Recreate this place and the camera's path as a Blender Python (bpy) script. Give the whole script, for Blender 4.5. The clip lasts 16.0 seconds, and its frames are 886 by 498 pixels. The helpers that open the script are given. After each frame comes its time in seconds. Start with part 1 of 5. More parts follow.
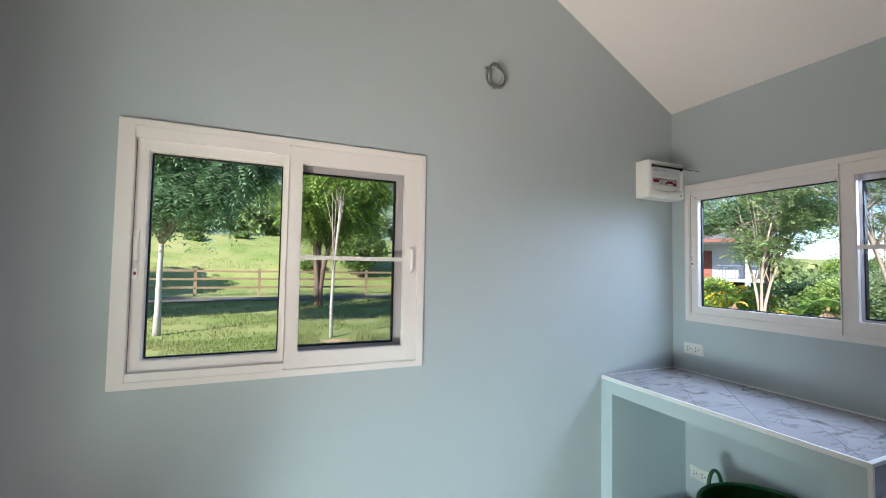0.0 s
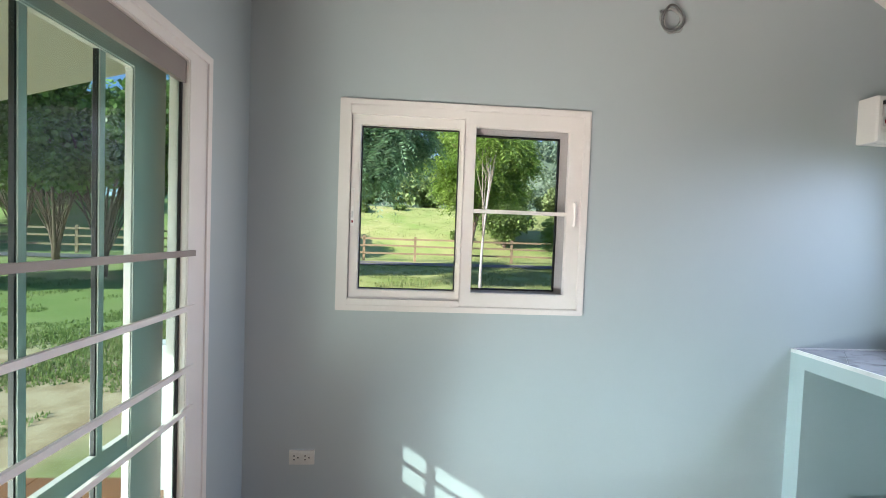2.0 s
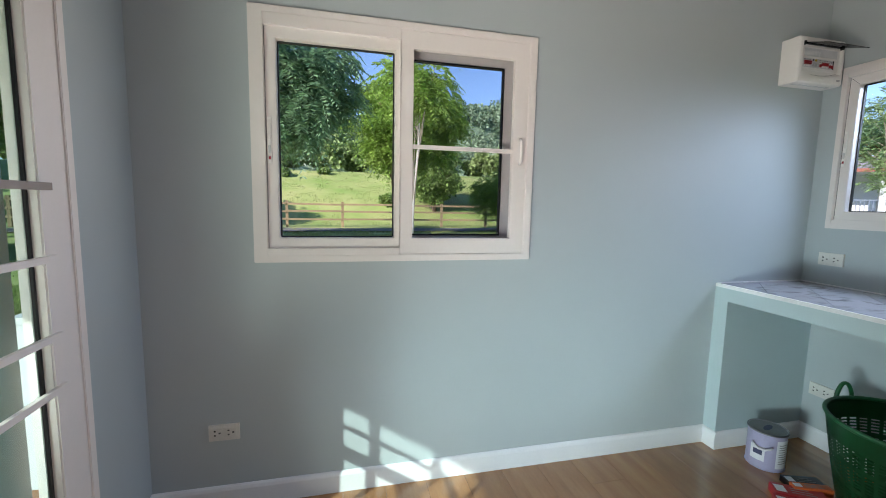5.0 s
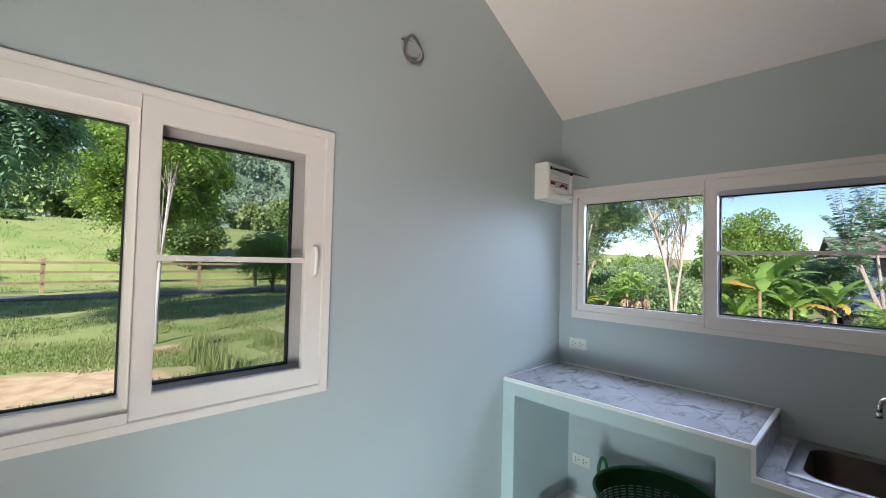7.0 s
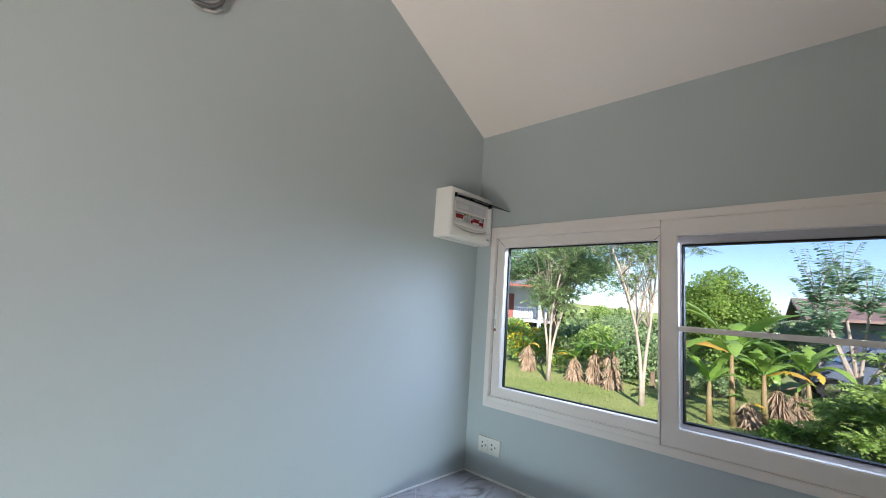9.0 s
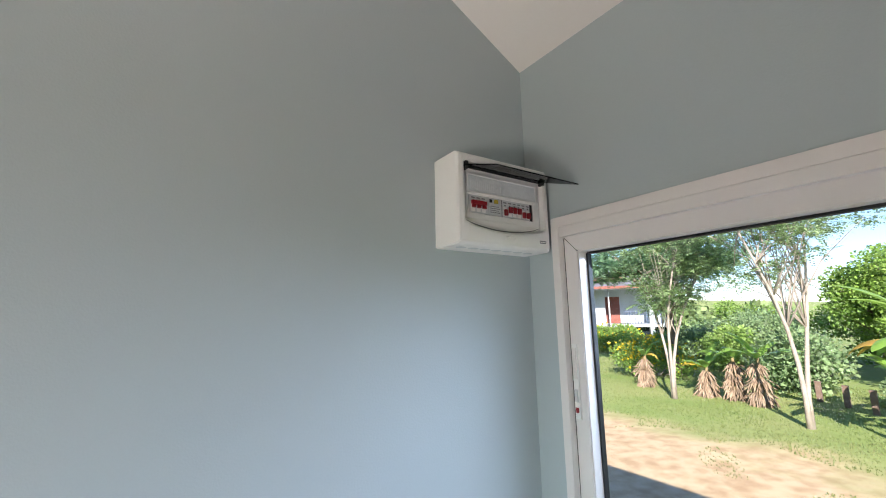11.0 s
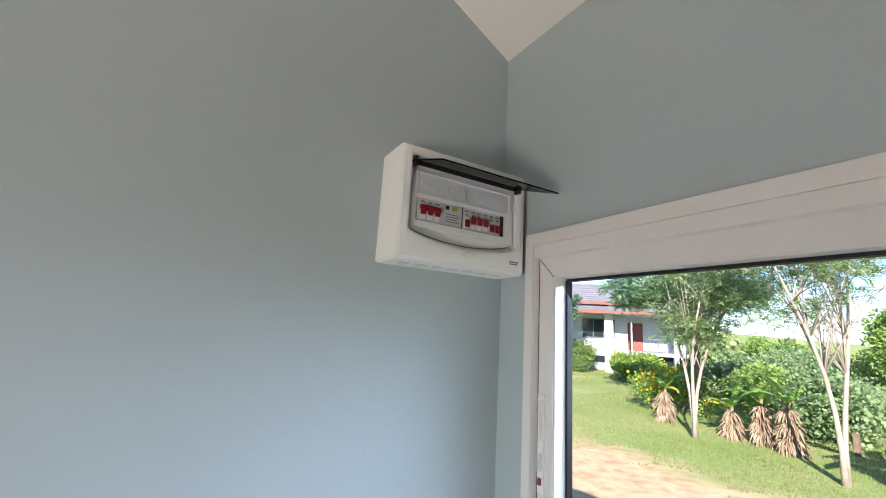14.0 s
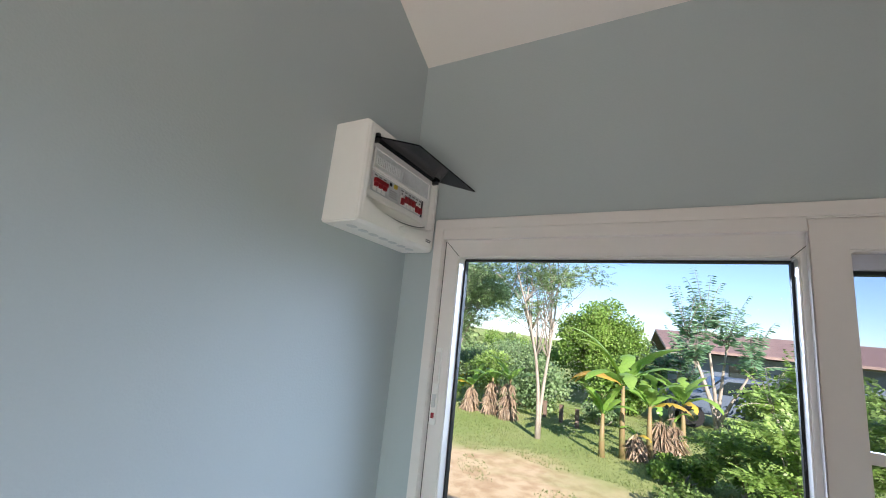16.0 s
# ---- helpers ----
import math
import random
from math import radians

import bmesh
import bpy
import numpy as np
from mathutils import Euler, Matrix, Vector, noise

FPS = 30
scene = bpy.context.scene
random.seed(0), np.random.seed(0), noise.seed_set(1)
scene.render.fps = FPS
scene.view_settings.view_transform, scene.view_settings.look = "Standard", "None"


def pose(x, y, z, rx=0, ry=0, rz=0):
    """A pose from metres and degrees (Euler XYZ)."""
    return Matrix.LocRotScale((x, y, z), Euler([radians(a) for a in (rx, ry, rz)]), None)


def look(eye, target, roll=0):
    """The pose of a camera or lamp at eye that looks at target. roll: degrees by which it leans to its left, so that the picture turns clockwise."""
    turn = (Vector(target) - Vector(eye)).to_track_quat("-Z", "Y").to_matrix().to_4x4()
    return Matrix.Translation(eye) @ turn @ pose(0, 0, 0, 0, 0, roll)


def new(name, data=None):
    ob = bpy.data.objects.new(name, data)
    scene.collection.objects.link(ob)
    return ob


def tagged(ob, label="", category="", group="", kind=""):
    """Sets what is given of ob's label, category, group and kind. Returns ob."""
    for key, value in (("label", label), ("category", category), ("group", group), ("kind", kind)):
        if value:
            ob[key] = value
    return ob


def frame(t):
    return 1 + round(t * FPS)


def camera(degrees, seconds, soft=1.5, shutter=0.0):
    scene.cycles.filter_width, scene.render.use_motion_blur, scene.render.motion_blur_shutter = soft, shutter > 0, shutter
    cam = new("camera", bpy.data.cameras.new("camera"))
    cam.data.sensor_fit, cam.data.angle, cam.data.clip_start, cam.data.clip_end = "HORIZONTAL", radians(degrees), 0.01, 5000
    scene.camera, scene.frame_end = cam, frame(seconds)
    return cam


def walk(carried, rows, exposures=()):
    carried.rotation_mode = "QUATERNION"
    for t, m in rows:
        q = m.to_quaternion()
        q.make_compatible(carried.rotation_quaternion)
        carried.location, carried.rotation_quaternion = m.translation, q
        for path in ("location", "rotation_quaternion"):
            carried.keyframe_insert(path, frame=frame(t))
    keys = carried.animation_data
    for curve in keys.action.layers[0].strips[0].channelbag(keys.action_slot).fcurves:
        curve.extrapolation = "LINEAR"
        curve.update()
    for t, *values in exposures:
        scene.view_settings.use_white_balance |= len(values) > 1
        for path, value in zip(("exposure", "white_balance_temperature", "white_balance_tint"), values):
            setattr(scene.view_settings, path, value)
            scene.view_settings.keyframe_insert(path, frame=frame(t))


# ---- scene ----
cam = camera(93.9, 16.0, soft=1.0)
PATH = [
    (0, (0.068, 0.053, 1.516), (0.863, 1.886, 1.603), 1.0),
    (0.5, (0.052, 0.007, 1.499), (0.624, 1.922, 1.581), 1.1),
    (1, (0.054, -0.041, 1.501), (0.427, 1.923, 1.566), 1.4),
    (1.5, (0.01, -0.065, 1.497), (0.23, 1.923, 1.502), 1.8),
    (2, (-0.06, -0.083, 1.424), (0.072, 1.912, 1.357), 2.1),
    (2.5, (-0.079, -0.104, 1.348), (0.013, 1.889, 1.206), 2.5),
    (3, (-0.058, -0.115, 1.323), (0.039, 1.87, 1.103), 2.6),
    (3.2, (-0.068, -0.114, 1.33), (0.052, 1.866, 1.076), 2.5),
    (5.3, (-0.083, 0.163, 1.308), (0.505, 2.063, 1.103), 1.2),
    (5.5, (-0.074, 0.201, 1.333), (0.609, 2.072, 1.153), 1.2),
    (6, (-0.052, 0.286, 1.398), (0.895, 2.045, 1.309), 1.1),
    (6.5, (-0.066, 0.379, 1.498), (1.132, 1.98, 1.48), 1.3),
    (7, (-0.026, 0.438, 1.557), (1.357, 1.881, 1.617), 1.4),
    (7.5, (0.123, 0.497, 1.575), (1.619, 1.818, 1.696), 1.7),
    (8, (0.343, 0.566, 1.632), (1.891, 1.821, 1.803), 2.0),
    (8.2, (0.441, 0.549, 1.613), (1.973, 1.819, 1.817), 2.2),
    (10.3, (1.4, 0.891, 1.756), (2.669, 2.413, 2.031), 2.1),
    (10.5, (1.441, 0.947, 1.757), (2.694, 2.478, 2.056), 0.1),
    (11, (1.623, 1.065, 1.794), (2.718, 2.706, 2.118), -1.1),
    (11.5, (1.748, 1.143, 1.814), (2.734, 2.849, 2.155), -2.0),
    (12, (1.84, 1.152, 1.843), (2.717, 2.911, 2.209), -2.2),
    (12.5, (1.914, 1.137, 1.852), (2.682, 2.946, 2.226), -1.1),
    (13, (1.908, 1.145, 1.854), (2.701, 2.944, 2.224), -0.3),
    (13.5, (1.9, 1.141, 1.844), (2.771, 2.904, 2.211), 1.4),
    (14, (1.868, 1.139, 1.838), (2.862, 2.833, 2.215), 3.4),
    (14.5, (1.825, 1.207, 1.826), (2.982, 2.789, 2.225), 5.5),
    (15, (1.776, 1.261, 1.818), (3.117, 2.686, 2.234), 7.0),
    (15.5, (1.698, 1.234, 1.81), (3.199, 2.486, 2.232), 7.2),
    (16, (1.561, 1.262, 1.755), (3.261, 2.237, 2.156), 6.0),
]
walk(cam, [(t, look(eye, target, roll)) for t, eye, target, roll in PATH], [(t, stops, 6400, 23) for t, stops in ((0, 1.45), (2, 1.62), (3, 1.27), (5.5, 1.25), (8, 1.35), (10.5, 1.5), (12.5, 1.65), (14.5, 1.6), (16, 1.35))])

# ---- light ----
SUN_EL, SUN_TRAVEL = radians(27), Vector((0.795, 0.607, 0))
world = bpy.data.worlds.new("world")
scene.world = world
world.use_nodes = True
wn = world.node_tree
sky = wn.nodes.new("ShaderNodeTexSky")
sky.sky_type, sky.sun_disc = "NISHITA", False
sky.sun_elevation, sky.sun_rotation = SUN_EL, radians(232.6)
sky.air_density, sky.dust_density, sky.ozone_density = 1.0, 0.3, 4.0
sky.altitude = 1000
wn.nodes["Background"].inputs[1].default_value = 0.095
wn.links.new(sky.outputs[0], wn.nodes["Background"].inputs[0])
sun_data = bpy.data.lights.new("sun", "SUN")
sun_data.energy, sun_data.angle, sun_data.color = 4.2, radians(0.5), (1.0, 0.93, 0.82)
sun = new("sun", sun_data)
sun.matrix_world = look((0, 0, 20), Vector((0, 0, 20)) + SUN_TRAVEL * math.cos(SUN_EL) - Vector((0, 0, math.sin(SUN_EL))))


def fill_lamp(name, m, w, h, watts, colour, spread=180):
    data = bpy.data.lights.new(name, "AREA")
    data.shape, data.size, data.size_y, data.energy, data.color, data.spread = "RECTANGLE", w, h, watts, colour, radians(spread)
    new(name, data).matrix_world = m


# area lamps added by the windows and door, standing in for daylight
fill_lamp("daylight_window_sink", pose(2.625, 1.04, 1.80, 50, 0, 90), 1.42, 0.36, 5.3, (0.60, 0.80, 1.0), 116)
fill_lamp("daylight_window_fence", pose(0.17, 1.895, 1.55, -90, 0, 0), 1.0, 0.78, 2.2, (1.0, 0.94, 0.82))
fill_lamp("daylight_door", pose(-0.60, 0.05, 1.05, 112, 0, -14), 0.9, 1.7, 1.2, (1.0, 0.90, 0.82), 140)
# lamp added outside the door, aimed up, standing in for bounced sunlight
fill_lamp("bounce_fill", pose(-1.06, 0.20, 0.42, 130, 0, -46), 1.2, 0.6, 8.4, (1.0, 0.86, 0.74), 66)
# narrow lamp added for the streak of low sun mirrored by the glossy floor
fill_lamp("sun_glint_fill", pose(-1.06, 0.25, 0.40, 91, 0, -54), 0.4, 0.4, 9.0, (1.0, 0.91, 0.91), 52)


# ---- materials ----
def mat(name, a, b=None, scale=6.0, rough=0.5, metal=0.0, bump=0.0, fine=150.0, spread=0.1, coat=0.0, island=0.0, obj=0.0, stretch=(1, 1, 1), back=0.0):
    m = bpy.data.materials.new(name)
    m.use_nodes = True
    nt = m.node_tree
    N, L = nt.nodes, nt.links
    p = N["Principled BSDF"]
    p.inputs["Metallic"].default_value = metal
    if coat:
        p.inputs["Coat Weight"].default_value = coat
    tc = N.new("ShaderNodeTexCoord")
    mp = N.new("ShaderNodeMapping")
    mp.inputs["Scale"].default_value = stretch
    L.new(tc.outputs["Object"], mp.inputs[0])
    n1 = N.new("ShaderNodeTexNoise")
    n1.inputs["Scale"].default_value, n1.inputs["Detail"].default_value = scale, 6
    n2 = N.new("ShaderNodeTexNoise")
    n2.inputs["Scale"].default_value, n2.inputs["Detail"].default_value = fine, 4
    L.new(mp.outputs[0], n1.inputs[0])
    L.new(mp.outputs[0], n2.inputs[0])
    b = b or tuple(c * 0.82 for c in a)
    ramp = N.new("ShaderNodeMapRange")
    ramp.inputs["From Min"].default_value, ramp.inputs["From Max"].default_value = 0.33, 0.67
    L.new(n1.outputs[0], ramp.inputs[0])
    mix = N.new("ShaderNodeMix")
    mix.data_type = "RGBA"
    mix.inputs[6].default_value, mix.inputs[7].default_value = (*a, 1), (*b, 1)
    L.new(ramp.outputs[0], mix.inputs[0])
    hs = N.new("ShaderNodeHueSaturation")
    L.new(mix.outputs[2], hs.inputs["Color"])
    val = N.new("ShaderNodeMapRange")
    val.inputs["To Min"].default_value, val.inputs["To Max"].default_value = 1 - spread, 1 + spread
    L.new(n2.outputs[0], val.inputs[0])
    out = val.outputs[0]
    for amount, node, sock in ((island, "ShaderNodeNewGeometry", "Random Per Island"), (obj, "ShaderNodeObjectInfo", "Random")):
        if amount:
            src = N.new(node)
            r = N.new("ShaderNodeMapRange")
            r.inputs["To Min"].default_value, r.inputs["To Max"].default_value = 1 - amount, 1 + amount
            L.new(src.outputs[sock], r.inputs[0])
            mul = N.new("ShaderNodeMath")
            mul.operation = "MULTIPLY"
            L.new(out, mul.inputs[0])
            L.new(r.outputs[0], mul.inputs[1])
            out = mul.outputs[0]
    L.new(out, hs.inputs["Value"])
    L.new(hs.outputs[0], p.inputs["Base Color"])
    rr = N.new("ShaderNodeMapRange")
    rr.inputs["To Min"].default_value, rr.inputs["To Max"].default_value = max(rough - 0.08, 0.02), min(rough + 0.08, 1)
    L.new(n1.outputs[0], rr.inputs[0])
    L.new(rr.outputs[0], p.inputs["Roughness"])
    if bump:
        bp = N.new("ShaderNodeBump")
        bp.inputs["Strength"].default_value, bp.inputs["Distance"].default_value = bump, 0.004
        L.new(n2.outputs[0], bp.inputs["Height"])
        L.new(bp.outputs[0], p.inputs["Normal"])
    if back:
        tr = N.new("ShaderNodeBsdfTranslucent")
        L.new(hs.outputs[0], tr.inputs[0])
        ms = N.new("ShaderNodeMixShader")
        ms.inputs[0].default_value = back
        L.new(p.outputs[0], ms.inputs[1])
        L.new(tr.outputs[0], ms.inputs[2])
        L.new(ms.outputs[0], N["Material Output"].inputs[0])
    return m


def glass_mat(name, tint=(1, 1, 1), gloss=0.0):
    """Thin glass: clear, with a reflection that grows at grazing angles on both faces alike."""
    m = bpy.data.materials.new(name)
    m.use_nodes = True
    N, L = m.node_tree.nodes, m.node_tree.links
    N.remove(N["Principled BSDF"])
    t, g, f, x = N.new("ShaderNodeBsdfTransparent"), N.new("ShaderNodeBsdfGlossy"), N.new("ShaderNodeLayerWeight"), N.new("ShaderNodeMixShader")
    t.inputs[0].default_value = (*tint, 1)
    g.inputs["Roughness"].default_value = gloss
    f.inputs[0].default_value = 0.5
    pw, mad = N.new("ShaderNodeMath"), N.new("ShaderNodeMath")
    pw.operation, mad.operation = "POWER", "MULTIPLY_ADD"
    pw.inputs[1].default_value, mad.inputs[1].default_value, mad.inputs[2].default_value = 5.0, 0.5, 0.004
    L.new(f.outputs["Facing"], pw.inputs[0])
    L.new(pw.outputs[0], mad.inputs[0])
    L.new(mad.outputs[0], x.inputs[0])
    L.new(t.outputs[0], x.inputs[1])
    L.new(g.outputs[0], x.inputs[2])
    L.new(x.outputs[0], N["Material Output"].inputs[0])
    return m


WALL = mat("wall_paint", (0.44, 0.495, 0.51), (0.425, 0.48, 0.495), 1.6, 0.5, bump=0.12, fine=240, spread=0.02)
CEIL = mat("ceiling_paint", (0.82, 0.78, 0.74), (0.80, 0.76, 0.72), 2.0, 0.7, bump=0.1, fine=200, spread=0.02)
UPVC = mat("white_upvc", (0.80, 0.75, 0.72), (0.78, 0.73, 0.70), 3.0, 0.32, fine=90, spread=0.02)
TAUPE = mat("taupe_tone", (0.27, 0.23, 0.215), (0.24, 0.20, 0.19), 3.0, 0.4, fine=90, spread=0.03)
SKIRT = mat("skirting_paint", (0.80, 0.81, 0.82), (0.76, 0.77, 0.79), 5.0, 0.35, fine=90, spread=0.03)
GASKET = mat("black_rubber", (0.012, 0.012, 0.014), rough=0.6)
GLASS = glass_mat("window_glass", (0.97, 0.99, 0.98))
DOORGLASS = glass_mat("door_glass", (0.65, 0.785, 0.76))
MESH = glass_mat("insect_mesh", (0.86, 0.865, 0.88), 0.5)
SMOKE = glass_mat("smoked_plastic", (0.24, 0.25, 0.28), 0.08)
PLANK = mat("wood_laminate", (0.38, 0.19, 0.08), (0.29, 0.135, 0.055), 3.0, 0.24, bump=0.05, fine=60, spread=0.16, obj=0.12, coat=0.6, stretch=(6, 0.7, 1))
PLASTER = mat("painted_plaster", (0.43, 0.53, 0.55), (0.41, 0.51, 0.53), 2.0, 0.5, bump=0.12, fine=220, spread=0.02)
GROUT = mat("grey_grout", (0.34, 0.34, 0.36), rough=0.7)
TILEGROUT = mat("pale_tile_grout", (0.40, 0.40, 0.42), rough=0.7)
EDGE = mat("white_tile_trim", (0.80, 0.80, 0.80), rough=0.3)
RIMSTEEL = mat("brushed_rim_steel", (0.30, 0.30, 0.31), (0.24, 0.24, 0.25), 8.0, 0.42, metal=1.0)
# bowl steel, with the dark room it mirrors put into its colour
DARKENED_STEEL = mat("darkened_steel", (0.085, 0.07, 0.062), (0.06, 0.05, 0.045), 6.0, 0.36, metal=1.0)
CHROME = mat("chrome", (0.75, 0.75, 0.76), rough=0.1, metal=1.0)
BOXWHITE = mat("white_plastic", (0.86, 0.84, 0.81), (0.84, 0.82, 0.79), 4.0, 0.3, fine=60, spread=0.02)
BOXGREY = mat("pale_grey_plastic", (0.70, 0.71, 0.71), rough=0.35)
CLEAR = mat("frosted_plastic", (0.84, 0.85, 0.85), rough=0.2)
RED = mat("red_plastic", (0.32, 0.008, 0.016), rough=0.35)
BLACK = mat("black_plastic", (0.015, 0.015, 0.017), rough=0.4)
PRINT = mat("grey_print", (0.25, 0.25, 0.26), rough=0.6)
SOCKET = mat("ivory_plastic", (0.74, 0.73, 0.68), rough=0.3)
GREEN = mat("green_plastic", (0.008, 0.105, 0.035), (0.007, 0.085, 0.028), 7.0, 0.38, fine=60, spread=0.06)
LILAC = mat("lilac_can_label", (0.38, 0.36, 0.52), (0.34, 0.32, 0.47), 7.0, 0.35)
TIN = mat("tin_lid", (0.50, 0.48, 0.56), (0.40, 0.38, 0.46), 20.0, 0.35, metal=0.15)
PAPER = mat("white_label", (0.75, 0.76, 0.80), rough=0.5)
NAVY = mat("navy_print", (0.04, 0.05, 0.12), rough=0.5)
REDPACK = mat("red_packet", (0.42, 0.02, 0.025), (0.34, 0.015, 0.02), 14.0, 0.4)
ORANGE = mat("orange_packet", (0.65, 0.13, 0.03), rough=0.4)
ORANGE_Y = mat("yellow_button", (0.65, 0.48, 0.05), rough=0.4)
WIRE_W = mat("white_cable", (0.40, 0.40, 0.39), rough=0.45)
WIRE_G = mat("grey_cable", (0.12, 0.12, 0.12), rough=0.45)


def marble_mat():
    m = mat("marble_tile", (0.42, 0.42, 0.455), (0.34, 0.34, 0.375), 4.0, 0.24, fine=40, spread=0.03, obj=0.05)
    N, L = m.node_tree.nodes, m.node_tree.links
    p = N["Principled BSDF"]
    last = p.inputs["Base Color"].links[0].from_socket
    tc = N.new("ShaderNodeTexCoord")
    mp = N.new("ShaderNodeMapping")
    mp.inputs["Rotation"].default_value, mp.inputs["Scale"].default_value = (0, 0, radians(35)), (1.0, 2.6, 1)
    L.new(tc.outputs["Object"], mp.inputs[0])
    for sc, width, dark in ((2.6, 0.024, 0.17), (5.5, 0.020, 0.22)):
        n, mask = N.new("ShaderNodeTexNoise"), N.new("ShaderNodeTexNoise")
        n.inputs["Scale"].default_value, n.inputs["Detail"].default_value, n.inputs["Distortion"].default_value = sc, 5, 0.6
        mask.inputs["Scale"].default_value = sc * 1.7
        L.new(mp.outputs[0], n.inputs[0])
        L.new(tc.outputs["Object"], mask.inputs[0])
        sub, ab, r, r2, mul, x = N.new("ShaderNodeMath"), N.new("ShaderNodeMath"), N.new("ShaderNodeMapRange"), N.new("ShaderNodeMapRange"), N.new("ShaderNodeMath"), N.new("ShaderNodeMix")
        sub.operation, ab.operation, mul.operation = "SUBTRACT", "ABSOLUTE", "MULTIPLY"
        sub.inputs[1].default_value = 0.5
        L.new(n.outputs[0], sub.inputs[0])
        L.new(sub.outputs[0], ab.inputs[0])
        r.inputs["From Min"].default_value, r.inputs["From Max"].default_value = width * 2.2, 0.0
        L.new(ab.outputs[0], r.inputs[0])
        r2.inputs["From Min"].default_value, r2.inputs["From Max"].default_value = 0.48, 0.62
        L.new(mask.outputs[0], r2.inputs[0])
        L.new(r.outputs[0], mul.inputs[0])
        L.new(r2.outputs[0], mul.inputs[1])
        x.data_type = "RGBA"
        x.inputs[7].default_value = (dark, dark * 0.97, dark * 1.03, 1)
        L.new(mul.outputs[0], x.inputs[0])
        L.new(last, x.inputs[6])
        last = x.outputs[2]
    L.new(last, p.inputs["Base Color"])
    return m


MARBLE = marble_mat()

# outdoors
LEAF_DARK = mat("dark_leaves", (0.16, 0.30, 0.18), (0.24, 0.39, 0.22), 0.8, 0.42, island=0.4, back=0.42)
LEAF_MID = mat("mid_green_leaves", (0.15, 0.25, 0.07), (0.21, 0.31, 0.085), 0.6, 0.45, island=0.45, back=0.42)
LEAF_BRIGHT = mat("bright_leaves", (0.19, 0.34, 0.07), (0.29, 0.43, 0.09), 0.6, 0.45, island=0.4, back=0.42)
LEAF_LIME = mat("lime_green_leaves", (0.26, 0.42, 0.10), (0.36, 0.50, 0.15), 0.6, 0.45, island=0.3, back=0.42)
LEAF_TEAL = mat("blue_green_leaves", (0.20, 0.36, 0.21), (0.27, 0.43, 0.25), 0.6, 0.5, island=0.4, back=0.42)
LEAF_PALE = mat("pale_leaves", (0.21, 0.33, 0.15), (0.30, 0.41, 0.19), 0.6, 0.5, island=0.45, back=0.42)
LEAF_FAR = mat("far_forest_leaves", (0.19, 0.29, 0.11), (0.26, 0.34, 0.13), 0.08, 0.6, island=0.45, back=0.25)
# distance haze is mixed into this paler, bluer green
LEAF_HILL = mat("hazy_hill_leaves", (0.19, 0.29, 0.19), (0.25, 0.34, 0.22), 0.03, 0.7, island=0.4, back=0.3)
FLOWER = mat("yellow_flowers", (0.70, 0.52, 0.02), rough=0.5, island=0.2, back=0.2)
BANANA = mat("banana_leaf", (0.22, 0.42, 0.07), (0.30, 0.48, 0.11), 1.5, 0.35, spread=0.15, fine=30, back=0.4)
BANANA_OLD = mat("yellowed_banana_leaf", (0.62, 0.47, 0.06), (0.52, 0.30, 0.08), 2.0, 0.5, back=0.3)
BANANA_STEM = mat("banana_stem", (0.22, 0.20, 0.08), (0.30, 0.19, 0.10), 4.0, 0.6, bump=0.4, fine=30)
DRY = mat("dry_banana_husk", (0.40, 0.31, 0.22), (0.24, 0.16, 0.10), 4.0, 0.8, spread=0.25, fine=25, island=0.3)
BARK = mat("dark_bark", (0.17, 0.11, 0.08), (0.22, 0.16, 0.12), 6.0, 0.85, bump=0.6, fine=40, spread=0.2)
BARK_PALE = mat("pale_bark", (0.31, 0.26, 0.21), (0.39, 0.35, 0.30), 5.0, 0.8, bump=0.5, fine=40, spread=0.15)
LIME = mat("limewashed_bark", (0.46, 0.46, 0.43), (0.36, 0.35, 0.32), 5.0, 0.8, bump=0.4, fine=40, spread=0.1)
FENCEWOOD = mat("weathered_fence_wood", (0.30, 0.23, 0.13), (0.22, 0.17, 0.10), 3.0, 0.8, bump=0.4, fine=50, obj=0.15)
ASPHALT = mat("worn_asphalt", (0.16, 0.16, 0.16), (0.10, 0.10, 0.105), 0.8, 0.9, bump=0.3, fine=60, spread=0.12)
GRASS = mat("grass_blades", (0.21, 0.30, 0.085), (0.33, 0.36, 0.15), 0.5, 0.6, island=0.15, back=0.55)
HOUSEWALL = mat("white_house_wall", (0.60, 0.63, 0.67), (0.54, 0.57, 0.61), 1.0, 0.7)
HOUSEBASE = mat("grey_house_base", (0.36, 0.40, 0.43), rough=0.7)
ROOFTILE = mat("grey_roof_tiles", (0.16, 0.16, 0.185), (0.20, 0.195, 0.22), 2.0, 0.6, fine=8, spread=0.12)
FASCIA = mat("red_brown_fascia", (0.25, 0.075, 0.05), rough=0.6)
DARKPANE = mat("dark_window_pane", (0.02, 0.03, 0.035), rough=0.08)
BROWNROOF = mat("brown_sheet_roof", (0.22, 0.14, 0.12), (0.28, 0.19, 0.16), 1.5, 0.55, fine=10, spread=0.1)
BLUEGREY = mat("blue_grey_paint", (0.10, 0.135, 0.19), (0.085, 0.115, 0.165), 2.0, 0.4)
TERRACOTTA = mat("terracotta_tile", (0.33, 0.15, 0.065), (0.26, 0.11, 0.05), 4.0, 0.35, obj=0.12)


